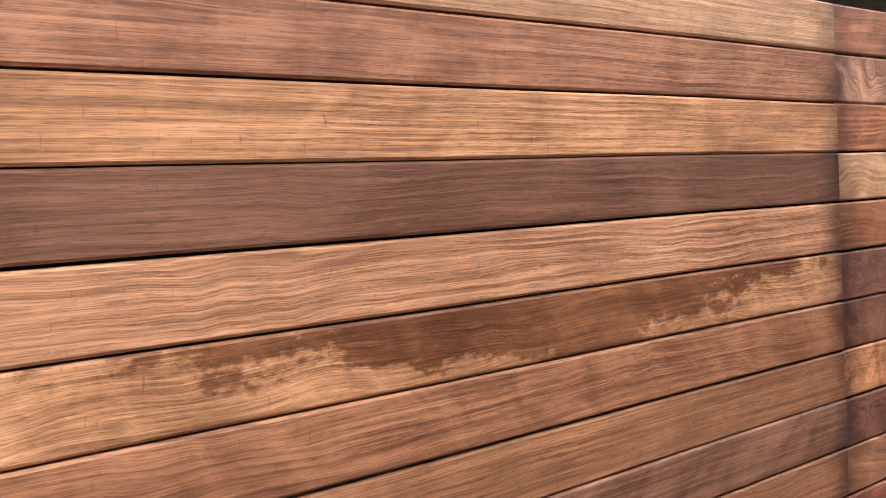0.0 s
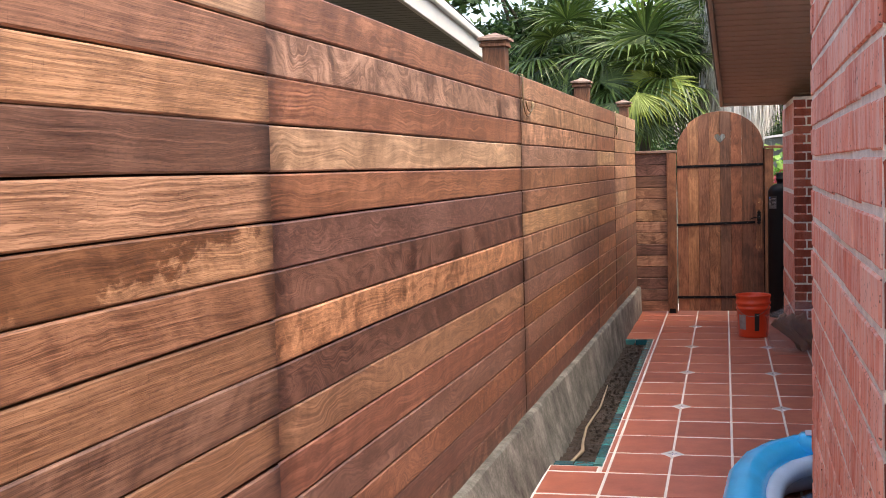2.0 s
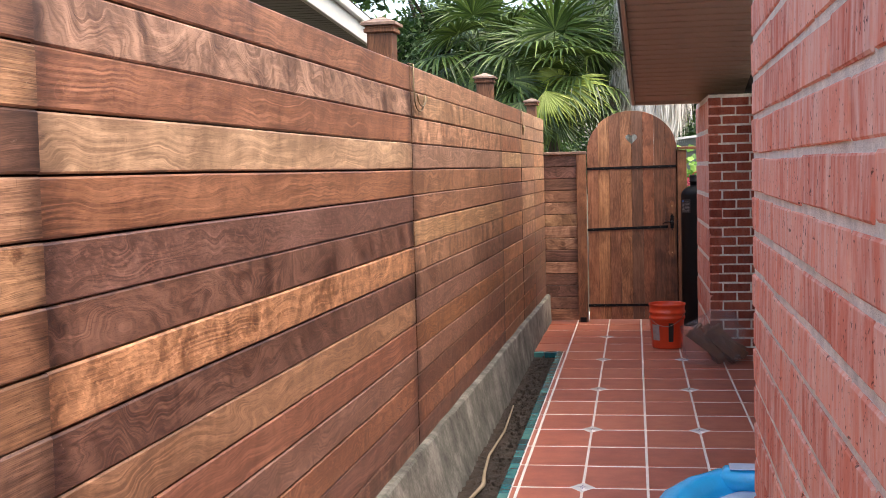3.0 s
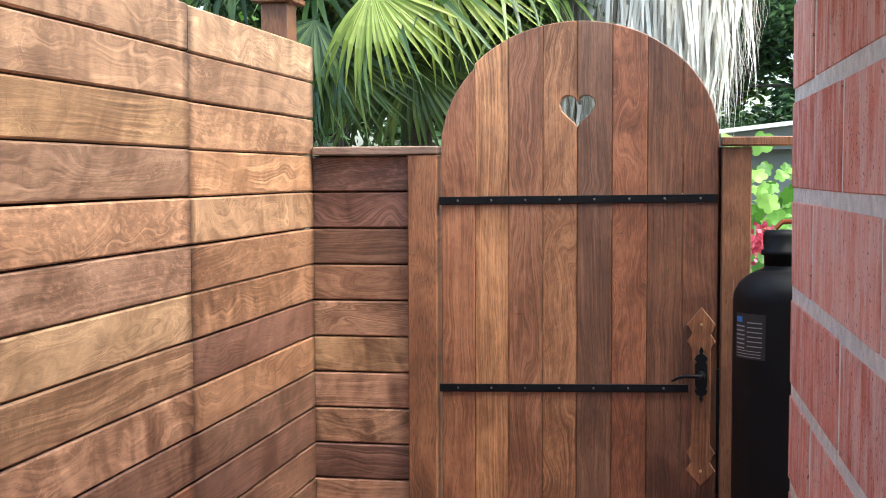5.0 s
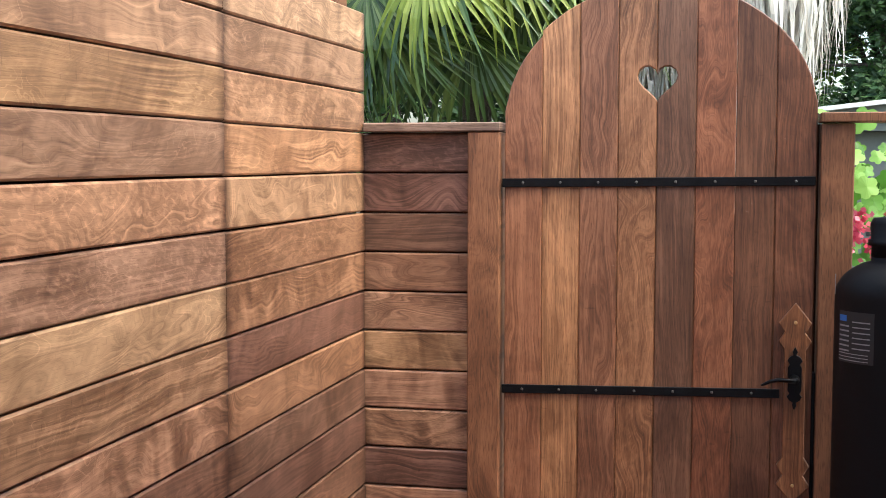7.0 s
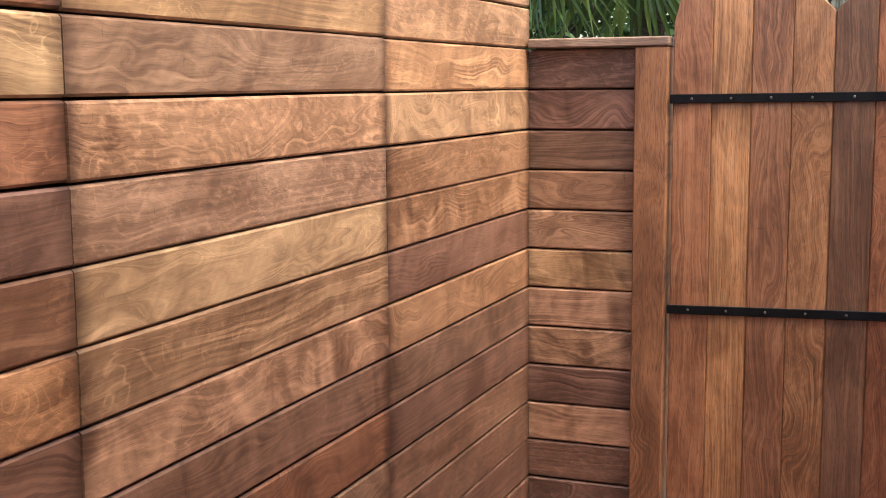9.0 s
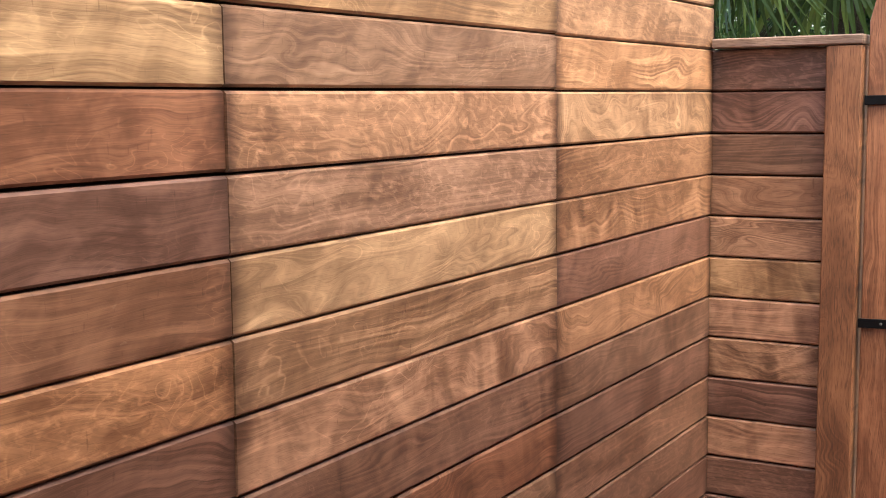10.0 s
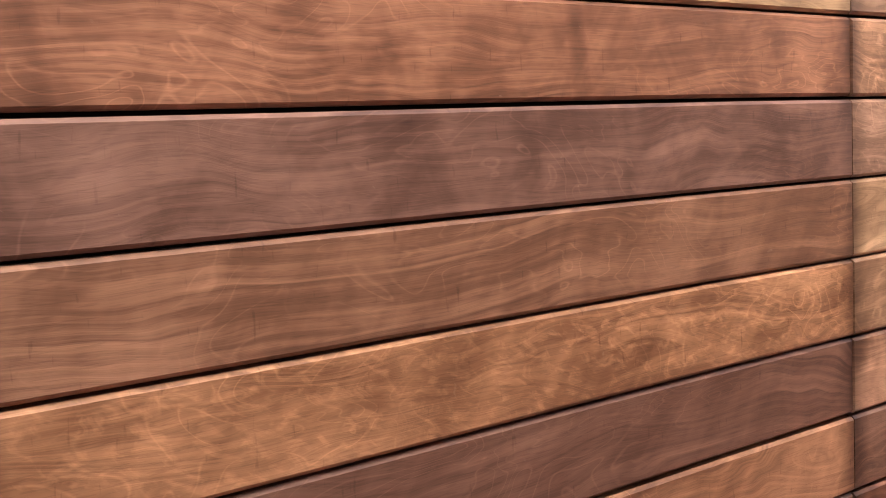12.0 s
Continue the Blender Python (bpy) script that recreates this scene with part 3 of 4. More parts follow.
def build_gate():
    rng = random.Random(8)
    g = thing("garden_gate", GC, 0.02, FLOOR, "arched hardwood plank gate with black iron straps and heart cutout", "gate")
    base = Vector((GC, 0.02, FLOOR))
    w = (GX1 - GX0) / 8
    shades = ((0.270, 0.112, 0.056), (0.385, 0.182, 0.084), (0.250, 0.108, 0.056), (0.300, 0.136, 0.064),
              (0.165, 0.078, 0.044), (0.232, 0.086, 0.041), (0.165, 0.070, 0.036), (0.168, 0.066, 0.033))
    seam, hz = GX0 + 4 * w, 1.655
    for k in range(8):
        x0, x1 = GX0 + k * w + 0.0003, GX0 + (k + 1) * w - 0.0003
        drop = 0.014 if k == 0 else 0.0
        zb = FLOOR + 0.025
        out = [(x0, zb), (x1, zb)]
        top = [(x1 + (x0 - x1) * j / 6, arch(min(max(x1 + (x0 - x1) * j / 6, GX0 + 0.002), GX1 - 0.002)) - drop) for j in range(7)]
        if k == 3:
            out += list(reversed(heart_side(x1, hz, -1)))
        out += top
        if k == 4:
            out += heart_side(x0, hz, 1)
        clean = [out[0]]
        for p in out[1:]:
            if math.hypot(p[0] - clean[-1][0], p[1] - clean[-1][1]) > 1e-4:
                clean.append(p)
        # the plank's own x runs up its length
        zc, xc = 0.9, (x0 + x1) / 2
        b = prism([(z - zc, -(x - xc)) for x, z in clean], 0.0, 0.03, 0.0028)
        ob = part("plank", b, WOOD_GATE, g, m=Matrix.Translation(-base) @ pose(xc, rng.uniform(-0.001, 0.001), zc, 0, -90, 0))
        ob.color = shades[k] + (1.0,)
    for z, x1, rise in ((1.377, GX1 - 0.002, 0.6), (0.793, GX1 - 0.085, 1.5), (0.045, GX1 - 0.002, 0.3)):
        s = part("strap", box(GX0 - 0.006 - GC, x1 - GC, -0.006, 0.0005, -0.0125, 0.0125, 0.0015), IRON, g, "black iron strap", Matrix.Translation(-base) @ pose(GC, -0.002, z, 0, -rise, 0))
        for k in range(8):
            xs = GX0 + (k + 0.5) * w
            if xs < x1 - 0.01:
                part("screw", lathe([(0.004, 0.0), (0.0038, 0.0015), (0.002, 0.0026)], 8), SCREW, s, m=pose(xs - GC, -0.006, 0.0, 90))
    # lock board with pointed ends
    cx, hw, sw = GX1 - 0.047, 0.028, 0.043
    side = [(0.0, 0.505), (sw, 0.553), (sw * 0.62, 0.580), (sw, 0.607), (hw, 0.630), (hw, 0.925), (sw, 0.948), (sw * 0.62, 0.972), (sw, 0.998), (0.0, 1.052)]
    out = [(cx + x, z) for x, z in side] + [(cx - x, z) for x, z in reversed(side[1:-1])]
    lockb = prism([(z - 0.78, -(x - cx)) for x, z in out], 0.0, 0.02, 0.002)
    lb = part("lock_board", lockb, WOOD_GATE, g, "pointed orange-brown lock board", Matrix.Translation(-base) @ pose(cx, -0.0225, 0.78, 0, -90, 0))
    lb.color = (0.26, 0.105, 0.044, 1.0)
    for z in (0.553, 1.0):
        part("brass_screw", lathe([(0.005, 0.0), (0.0045, 0.002), (0.002, 0.003)], 10), BRASS, lb, m=pose(z - 0.78, -0.001, 0.0, 90))
    plate = [(0.0, 0.735), (0.006, 0.748), (0.004, 0.756), (0.014, 0.762), (0.020, 0.772), (0.013, 0.780), (0.018, 0.788), (0.018, 0.852), (0.013, 0.860), (0.020, 0.870),
             (0.014, 0.880), (0.004, 0.886), (0.007, 0.894), (0.0, 0.908)]
    out = [(cx + x, z) for x, z in plate] + [(cx - x, z) for x, z in reversed(plate[1:-1])]
    hp = part("handle_plate", prism([(x - cx, z - 0.82) for x, z in out], 0.0, 0.006, 0.0012), IRON, g, "black wrought iron latch plate", Matrix.Translation(-base) @ pose(cx, -0.0305, 0.847))
    b = lathe([(0.013, 0.0), (0.012, 0.012), (0.009, 0.022), (0.009, 0.034)], 16)
    part("knob", b, IRON, hp, m=pose(0, -0.001, 0.0, 90), smooth=True)
    pts = [(0.0, -0.034, 0.0), (-0.02, -0.038, 0.002), (-0.045, -0.038, 0.003), (-0.065, -0.038, -0.002), (-0.080, -0.038, -0.010), (-0.088, -0.036, -0.014)]
    part("lever", tube(pts, [0.008, 0.006, 0.005, 0.0048, 0.004, 0.003], 10), IRON, hp, smooth=True)


build_gate()


def build_gate_frame():
    f = thing("gate_frame", 1.32, 0.03, FLOOR, "brown stained post and top rail beside the gate", "post")
    base = Vector((1.32, 0.03, FLOOR))
    part("post", box(-0.043, 0.043, -0.045, 0.045, 0.0, 1.655, 0.003), POST_WOOD, f, m=pose(0, 0, 0))
    part("top_rail", box(-0.046, 1.5, -0.06, 0.06, 1.658, 1.684, 0.003), POST_WOOD, f)
    # added dark strip that stops light from showing through the gate gap
    part("gate_stop", box(-0.075, -0.02, 0.046, 0.062, 0.0, 1.655, 0.002), GAP_SHADE, f, "dark strip added behind the gate gap")
    part("latch_rack", box(-0.0535, -0.0445, -0.03, 0.0, 0.60, 0.98, 0.001), IRON, f, "black notched strike strip")


build_gate_frame()

# ---- planting strip ----
def build_planter():
    x0, x1, y0, y1 = PLANT
    bed = thing("planting_strip", (x0 + x1) / 2, (y0 + y1) / 2, FLOOR - 0.06, "narrow strip of bare dark soil edged with teal tiles", "planter")
    base = Vector(((x0 + x1) / 2, (y0 + y1) / 2, FLOOR - 0.06))
    b = bmesh.new()
    rng = random.Random(3)
    nx, ny = 6, 120
    grid = [[b.verts.new((x0 - 0.08 + (0.25 - x0 + 0.08) * i / nx - base.x, y0 + (y1 - y0) * j / ny - base.y, 0.006 + rng.uniform(0, 0.022))) for i in range(nx + 1)] for j in range(ny + 1)]
    for j in range(ny):
        for i in range(nx):
            b.faces.new((grid[j][i], grid[j][i + 1], grid[j + 1][i + 1], grid[j + 1][i]))
    part("soil", slant(b, base), SOIL, bed)
    # clods and wood chips
    b = bmesh.new()
    for k in range(900):
        p = Vector((rng.uniform(x0 - base.x, 0.245 - base.x), rng.uniform(y0 - base.y + 0.05, y1 - base.y), 0.028))
        sz = rng.uniform(0.004, 0.012)
        bmesh.ops.create_icosphere(b, subdivisions=1, radius=sz, matrix=Matrix.Translation(p) @ Euler((rng.random() * 3, rng.random() * 3, 0)).to_matrix().to_4x4() @ Matrix.Diagonal((1, rng.uniform(1, 2.2), 0.6, 1))) if k < 260 else None
    tagged(part("gravel", slant(b, base), SOIL, bed), kind="stuff")
    me = finish(box(-0.024, 0.024, -0.068, 0.068, -0.045, 0.0, 0.003), "edge_tile")
    me.materials.append(TEAL)
    n = 33
    for k in range(n):
        y = y0 + 0.03 + 0.142 * k + 0.07
        if y < y1:
            part("edge_tile", me, TEAL, bed, m=pose(0.262 + SKEW * (y + 1.0) - base.x, y - base.y, 0.063 + rng.uniform(-0.001, 0.001)))
    me2 = finish(box(-0.05, 0.05, -0.03, 0.03, -0.045, 0.0, 0.003), "edge_tile")
    me2.materials.append(TEAL)
    for x in (0.085, 0.188):
        part("edge_tile", me2, TEAL, bed, m=pose(x + SKEW * (y0 + 1.0) - base.x, y0 + 0.035 - base.y, 0.063))
        part("edge_tile", me2, TEAL, bed, m=pose(x + SKEW * (y1 + 1.0) - base.x, y1 - 0.035 - base.y, 0.063))
    pts = [(0.19, y0 + 0.15, 0.03), (0.23, y0 + 0.35, 0.05), (0.20, y0 + 0.6, 0.045), (0.17, y0 + 1.0, 0.04), (0.18, y0 + 1.6, 0.04), (0.14, y0 + 2.4, 0.035)]
    part("dry_root", tube([(p[0] - base.x, p[1] - base.y, p[2]) for p in pts], [0.008, 0.011, 0.008, 0.007, 0.007, 0.005], 7), ROOT, bed, "pale twisted dry root", smooth=True)


build_planter()

# ---- patterned accent tiles ----
def build_accents():
    white = plain("white_glaze", (0.72, 0.73, 0.74), 0.25, 0.0, 0.05)
    blue = plain("cobalt_glaze", (0.03, 0.06, 0.28), 0.25, 0.0, 0.1)
    bm = box(-0.042, 0.042, -0.058, 0.058, -0.01, 0.0, 0.002)
    for v in bm.verts:
        v.co.x, v.co.y = (v.co.x / 0.042 - v.co.y / 0.058) * 0.030, (v.co.x / 0.042 + v.co.y / 0.058) * 0.044
    first = thing("accent_tile", COLS[1] + SKEW * (ROW0 + 1.0), ROW0, FLOOR + 0.002, "small white diamond tile with a blue star", "tile", "accent tiles in the paving")
    part("glazed_body", bm, white, first)
    b = bmesh.new()
    for k in range(8):
        a, w = math.pi * k / 4, 0.16
        r = 0.030 if k % 2 == 0 else 0.018
        b.faces.new([b.verts.new((rr * math.cos(a + d), 1.35 * rr * math.sin(a + d), 0.0012)) for rr, d in ((0.004, 0), (r * 0.6, -w), (r, 0), (r * 0.6, w))])
    part("blue_star", b, blue, first)
    for x in (COLS[1], COLS[3]):
        for k in range(-2, 4):
            y = ROW0 + 3 * ROW * k
            if (x, k) != (COLS[1], 0) and not (x == COLS[3] and k == 3):
                copy_thing(first, pose(x + SKEW * (y + 1.0), y, FLOOR + 0.002))


build_accents()

# ---- loose things on the paving ----
def build_bucket(x, y):
    t = thing("bucket", x, y, FLOOR, "bright orange plastic bucket standing on the paving", "bucket")
    prof = [(0.001, 0.004), (0.118, 0.004), (0.122, 0.0), (0.126, 0.01), (0.140, 0.24), (0.148, 0.242), (0.148, 0.262), (0.142, 0.264), (0.143, 0.285),
            (0.150, 0.287), (0.150, 0.305), (0.144, 0.307), (0.145, 0.350), (0.151, 0.352), (0.151, 0.368), (0.146, 0.370), (0.142, 0.366), (0.120, 0.02), (0.001, 0.014)]
    part("pail", lathe(prof, 40), ORANGE, t, smooth=True)
    for a, w, z0, z1, mat, name, lab in ((-2.35, 0.28, 0.07, 0.20, GREY_LABEL, "paper_label", "grey and white paper label"), (-1.35, 0.15, 0.06, 0.215, BLACK_INK, "printed_mark", "black printed mark")):
        b = bmesh.new()
        cols = []
        for k in range(9):
            q = a - w + 2 * w * k / 8
            cols.append([b.verts.new(((0.1275 + (z / 0.24) * 0.0145) * math.cos(q), (0.1275 + (z / 0.24) * 0.0145) * math.sin(q), z)) for z in (z0, z1)])
        for u, v in zip(cols, cols[1:]):
            b.faces.new((u[0], v[0], v[1], u[1]))
        part(name, b, mat, t, lab)
    pts = [(0.150 * math.cos(q), 0.150 * math.sin(q), 0.29 - 0.10 * math.sin((q - 3.3) / 2.6 * math.pi)) for q in [3.3 + 2.6 * k / 14 for k in range(15)]]
    part("bail_handle", tube(pts, 0.002, 6), STEEL, t)


build_bucket(1.15, -1.66)


def build_bag(x, y):
    t = thing("plastic_bag", x, y, FLOOR, "crumpled clear plastic bag of dark wood offcuts", "bag")
    b = bmesh.new()
    bmesh.ops.create_icosphere(b, subdivisions=4, radius=0.2)
    for v in b.verts:
        d = 1 + 0.35 * noise.noise(v.co * 9) + 0.15 * noise.noise(v.co * 24)
        v.co = Vector((v.co.x * 1.15 * d, v.co.y * 1.0 * d, max(-0.17, v.co.z * 1.15 * d + 0.05 * v.co.x) + 0.172))
    part("bag_film", b, FILM, t)
    rng = random.Random(2)
    for k in range(16):
        m = pose(rng.uniform(-0.09, 0.12), rng.uniform(-0.08, 0.08), 0.15, rng.uniform(-12, 12), rng.uniform(25, 65), rng.uniform(0, 40))
        part("offcut", box(-0.16, 0.16, -0.014, 0.014, -0.028, 0.028, 0.002), POST_WOOD, t, m=m)


build_bag(1.50, -2.50)


def build_pool(x, y):
    t = thing("inflatable_pool", x, y, FLOOR, "blue and pale inflatable paddling pool with a padded headrest", "pool")
    def around(a, rx, ry):
        c, q = math.cos(a), math.sin(a)
        return math.copysign(abs(c) ** 0.77, c) * rx, math.copysign(abs(q) ** 0.77, q) * ry
    def ring(rx, ry, r, z, n=72, k=14):
        b = bmesh.new()
        vs = []
        for i in range(n):
            a = 2 * math.pi * i / n
            rr = r * (1 + 0.03 * math.cos(24 * a))
            vs.append([b.verts.new((*around(a, rx + rr * math.cos(q), ry + rr * math.cos(q)), z + rr * math.sin(q))) for q in [2 * math.pi * j / k for j in range(k)]])
        for i in range(n):
            for j in range(k):
                b.faces.new((vs[i][j], vs[(i + 1) % n][j], vs[(i + 1) % n][(j + 1) % k], vs[i][(j + 1) % k]))
        return b
    part("lower_ring", ring(0.575, 1.01, 0.080, 0.080), POOL_WHITE, t, "pale lower ring", smooth=True)
    part("upper_ring", ring(0.570, 1.00, 0.086, 0.175), POOL_BLUE, t, "bright blue upper ring", smooth=True)
    part("inner_wall", ring(0.465, 0.885, 0.045, 0.150), POOL_WHITE, t, "pale blue inner wall", smooth=True)
    b = bmesh.new()
    bmesh.ops.create_circle(b, cap_ends=True, segments=40, radius=1.0, matrix=Matrix.Translation((0, 0, 0.05)) @ Matrix.Diagonal((0.46, 0.88, 1, 1)))
    part("pool_floor", b, POOL_FLOOR, t, "dark printed pool floor")
    b = box(-0.15, 0.15, -0.075, 0.075, -0.05, 0.05, 0.035)
    rest = part("headrest", b, POOL_BLUE, t, "padded blue headrest", pose(-0.20, 0.88, 0.225), smooth=True)
    part("clear_window", box(-0.10, 0.10, -0.05, 0.05, 0.0505, 0.056, 0.002), POOL_WHITE, rest, "pale creased window")
    part("valve", lathe([(0.002, 0.0), (0.030, 0.0), (0.030, 0.05), (0.024, 0.056), (0.002, 0.056)], 18), STEEL, t, "grey metal valve cap", m=pose(-0.62, -0.18, 0.20, 0, -70, 0))


build_pool(1.65, -7.75)


def build_tank(x, y):
    t = thing("water_tank", x, y, FLOOR, "tall black cylindrical water filter tank with a label", "tank")
    r = 0.132
    prof = [(r * 0.96, 0.0), (r, 0.02), (r, 1.22)] + [(r * math.cos(a), 1.22 + 0.095 * math.sin(a)) for a in [0.15 * k for k in range(1, 9)]] + [(0.047, 1.322), (0.001, 1.324)]
    part("cylinder", lathe(prof, 48), TANK, t, smooth=True)
    neck = part("valve_head", lathe([(0.048, 1.318), (0.048, 1.345), (0.056, 1.347), (0.056, 1.36), (0.05, 1.362), (0.052, 1.40), (0.045, 1.415), (0.001, 1.418)], 28), TANK, t, smooth=True)
    part("valve_body", box(0.045, 0.17, -0.04, 0.04, 1.36, 1.435, 0.008), TANK, neck)
    part("red_cap", lathe([(0.028, 0.0), (0.028, 0.035), (0.02, 0.04)], 16), RED_PLASTIC, neck, m=pose(0.115, 0, 1.437))
    part("copper_pipe", tube([(-0.02, -0.02, 1.42), (0.0, -0.02, 1.44), (0.09, -0.02, 1.445)], 0.007, 8), plain("copper", (0.55, 0.16, 0.07), 0.35, 0.8), neck)
    def patch(a0, a1, z0, z1, mat, name, parent, rr=r + 0.0012, lab=""):
        b = bmesh.new()
        cols = []
        for k in range(9):
            q = a0 + (a1 - a0) * k / 8
            cols.append([b.verts.new((rr * math.cos(q), rr * math.sin(q), z)) for z in (z0, z1)])
        for u, v in zip(cols, cols[1:]):
            b.faces.new((u[0], v[0], v[1], u[1]))
        return part(name, b, mat, parent, lab)
    lab = patch(-2.75, -1.95, 1.065, 1.19, BLACK_INK, "label", t, lab="black label with white printed bars")
    patch(-2.72, -2.52, 1.165, 1.18, BLUE_INK, "printed_mark", lab, r + 0.002)
    for row in range(6):
        patch(-2.72, -2.45, 1.152 - 0.012 * row, 1.156 - 0.012 * row, WHITE_INK, "printed_bar", lab, r + 0.002)
        patch(-2.38, -2.02, 1.164 - 0.013 * row, 1.167 - 0.013 * row, WHITE_INK, "printed_bar", lab, r + 0.002)
    for z in (1.07, 1.078, 1.086):
        patch(-2.72, -2.05, z, z + 0.002, WHITE_INK, "printed_bar", lab, r + 0.002)
    patch(-3.05, -2.98, 1.225, 1.275, WHITE_INK, "sticker", t, lab="small white sticker")


build_tank(1.435, -0.24)

# ---- house on the other side: brick walls, soffit ----
def brick_mesh(length, height, seed):
    rng = random.Random(seed)
    b = box(-length / 2, length / 2, -0.05, 0.05, -height / 2, height / 2, 0.0025)
    for v in b.verts:
        v.co += Vector((rng.uniform(-1, 1), rng.uniform(-1, 1), rng.uniform(-1, 1))) * 0.0011
    return finish(b, "brick")


def brick_wall(name, at, along, length, z0, z1, near, label, course=0.0725, long=0.2, gap=0.0135, mat=None, stagger=0):
    """A brick skin: bricks within the stretches `near` along it are pieces of their own, the rest one mesh."""
    rng = random.Random(len(name) * 7 + 1)
    mat = mat or BRICK
    w = part(name, box(0.004, length - 0.004, 0.0035, 0.10, z0, z1), MORTAR, m=Matrix.Translation(at) @ pose(0, 0, 0, 0, 0, along))
    tagged(w, label, "wall", kind="structure")
    full, half = [brick_mesh(long, course - gap, k) for k in range(4)], [brick_mesh((long - gap) / 2, course - gap, 9 + k) for k in range(2)]
    for me in full + half:
        me.materials.append(mat)
    rest = bmesh.new()
    for r in range(int((z1 - z0) / course)):
        z = z0 + course * (r + 0.5)
        x = 0.0 if (r + stagger) % 2 == 0 else -(long + gap) / 2
        while x < length - 0.02:
            lo, hi = max(x, 0.0), min(x + long, length)
            if hi - lo > 0.3 * long:
                me = rng.choice(half if hi - lo < 0.75 * long else full)
                m = pose((lo + hi) / 2, 0.05 + rng.uniform(-0.001, 0.001), z + rng.uniform(-0.0016, 0.0016), rng.uniform(-0.3, 0.3), rng.uniform(-0.25, 0.25), rng.uniform(-0.12, 0.12))
                if any(a <= lo <= c for a, c in near):
                    part("brick", me, mat, w, m=m)
                else:
                    start = len(rest.verts)
                    rest.from_mesh(me)
                    rest.verts.ensure_lookup_table()
                    for v in rest.verts[start:]:
                        v.co = m @ v.co
            x += long + gap
    if len(rest.verts):
        tagged(part("bricks", rest, mat, w), kind="stuff")
    else:
        rest.free()
    return w


EAVE_X, EAVE_Y, EAVE_Z, EAVE_RISE = 0.87, -1.0, 1.955, 0.136   # low corner of the eave, which rises to the south


def build_eave():
    """A slatted eave underside that climbs to the south; its slats run along x."""
    length = 3.95
    m = Matrix.Translation((EAVE_X, EAVE_Y, EAVE_Z)) @ pose(0, 0, 0, -math.degrees(math.atan(EAVE_RISE)))
    s = part("eave_house", box(0.03, 0.95, -length, 0.0, 0.030, 0.05), GAP_SHADE, m=m)
    tagged(s, "brown slatted eave over the passage", "soffit", kind="structure")
    step = 0.155
    me = finish(box(0.032, 0.95, -step / 2 + 0.015, step / 2 - 0.015, 0.0, 0.029, 0.005), "slat")
    for k in range(int((length - 0.25) / step)):
        part("slat", me, SOFFIT, s, m=pose(0, -0.25 - step * (k + 0.5), 0))
    part("edge_board", box(0.032, 0.95, -0.245, -0.002, -0.004, 0.029, 0.002), SOFFIT, s)
    part("fascia", box(0.0, 0.028, -length, 0.03, -0.03, 0.13, 0.003), SOFFIT, s)
    part("end_board", box(0.03, 0.95, 0.002, 0.03, -0.03, 0.13, 0.003), SOFFIT, s)
    part("roof_slope", box(-0.03, 0.98, -length, 0.06, 0.131, 0.18), ROOFING, s)


build_eave()
# unseen ceiling and roof, added to keep sky light off the end wall
shade_cover = part("ceiling_porch", box(1.22, 4.3, -13.4, WALL_N + 0.05, 1.97, 2.02), SOFFIT)
tagged(shade_cover, "unseen brown ceiling added to shade the end wall", "ceiling", kind="structure")
part("porch_roof", box(1.20, 4.4, -13.4, WALL_N + 0.08, 2.022, 2.09), ROOFING, shade_cover)

# ---- neighbour's eave above the fence ----
def build_neighbour():
    t = thing("neighbour_house", -2.0, -5.0, FLOOR - 0.06, "neighbouring house with a white fascia and dark slatted eave", "house")
    base = Vector((-2.0, -5.0, FLOOR - 0.06))
    a, c = Vector((-0.24, -9.5, 2.215)), Vector((-0.78, -3.52, 2.215))
    d = (c - a).normalized()
    ang = math.degrees(math.atan2(d.y, d.x))
    m0 = Matrix.Translation(a - base) @ pose(0, 0, 0, 0, 0, ang)
    length = (c - a).length
    eave = part("eave", box(0.0, length, 0.03, 1.3, 0.02, 0.05), SOFFIT_GREY, t, m=m0)
    me = finish(box(-0.045, 0.045, 0.032, 1.3, 0.006, 0.0195, 0.002), "slat")
    me.materials.append(SOFFIT_GREY)
    for k in range(int(length / 0.1)):
        part("slat", me, SOFFIT_GREY, eave, m=pose(0.05 + 0.1 * k, 0, 0))
    part("fascia", box(-0.02, length + 0.02, 0.0, 0.028, -0.015, 0.13, 0.003), FASCIA, t, "white painted fascia", m0)
    part("gutter_lip", box(-0.02, length + 0.02, -0.03, -0.001, 0.085, 0.135, 0.004), FASCIA, t, "white gutter lip", m0)
    part("end_fascia", box(length + 0.001, length + 0.025, 0.029, 1.3, -0.015, 0.13, 0.003), FASCIA, t, m=m0)
    b = bmesh.new()
    q = [b.verts.new(p) for p in ((-0.05, -0.03, 0.14), (length + 0.05, -0.03, 0.14), (length + 0.05, 2.4, 0.40), (-0.05, 2.4, 0.40), (-0.05, 2.4, 0.14), (length + 0.05, 2.4, 0.14))]
    for f in ((0, 1, 2, 3), (0, 4, 5, 1), (0, 3, 4), (1, 5, 2), (3, 2, 5, 4)):
        b.faces.new([q[i] for i in f])
    part("roof", b, ROOFING, t, m=m0)
    part("wall", box(0.1, length - 0.2, 1.2, 2.2, -2.45, 0.019), STUCCO, t, m=m0)


build_neighbour()

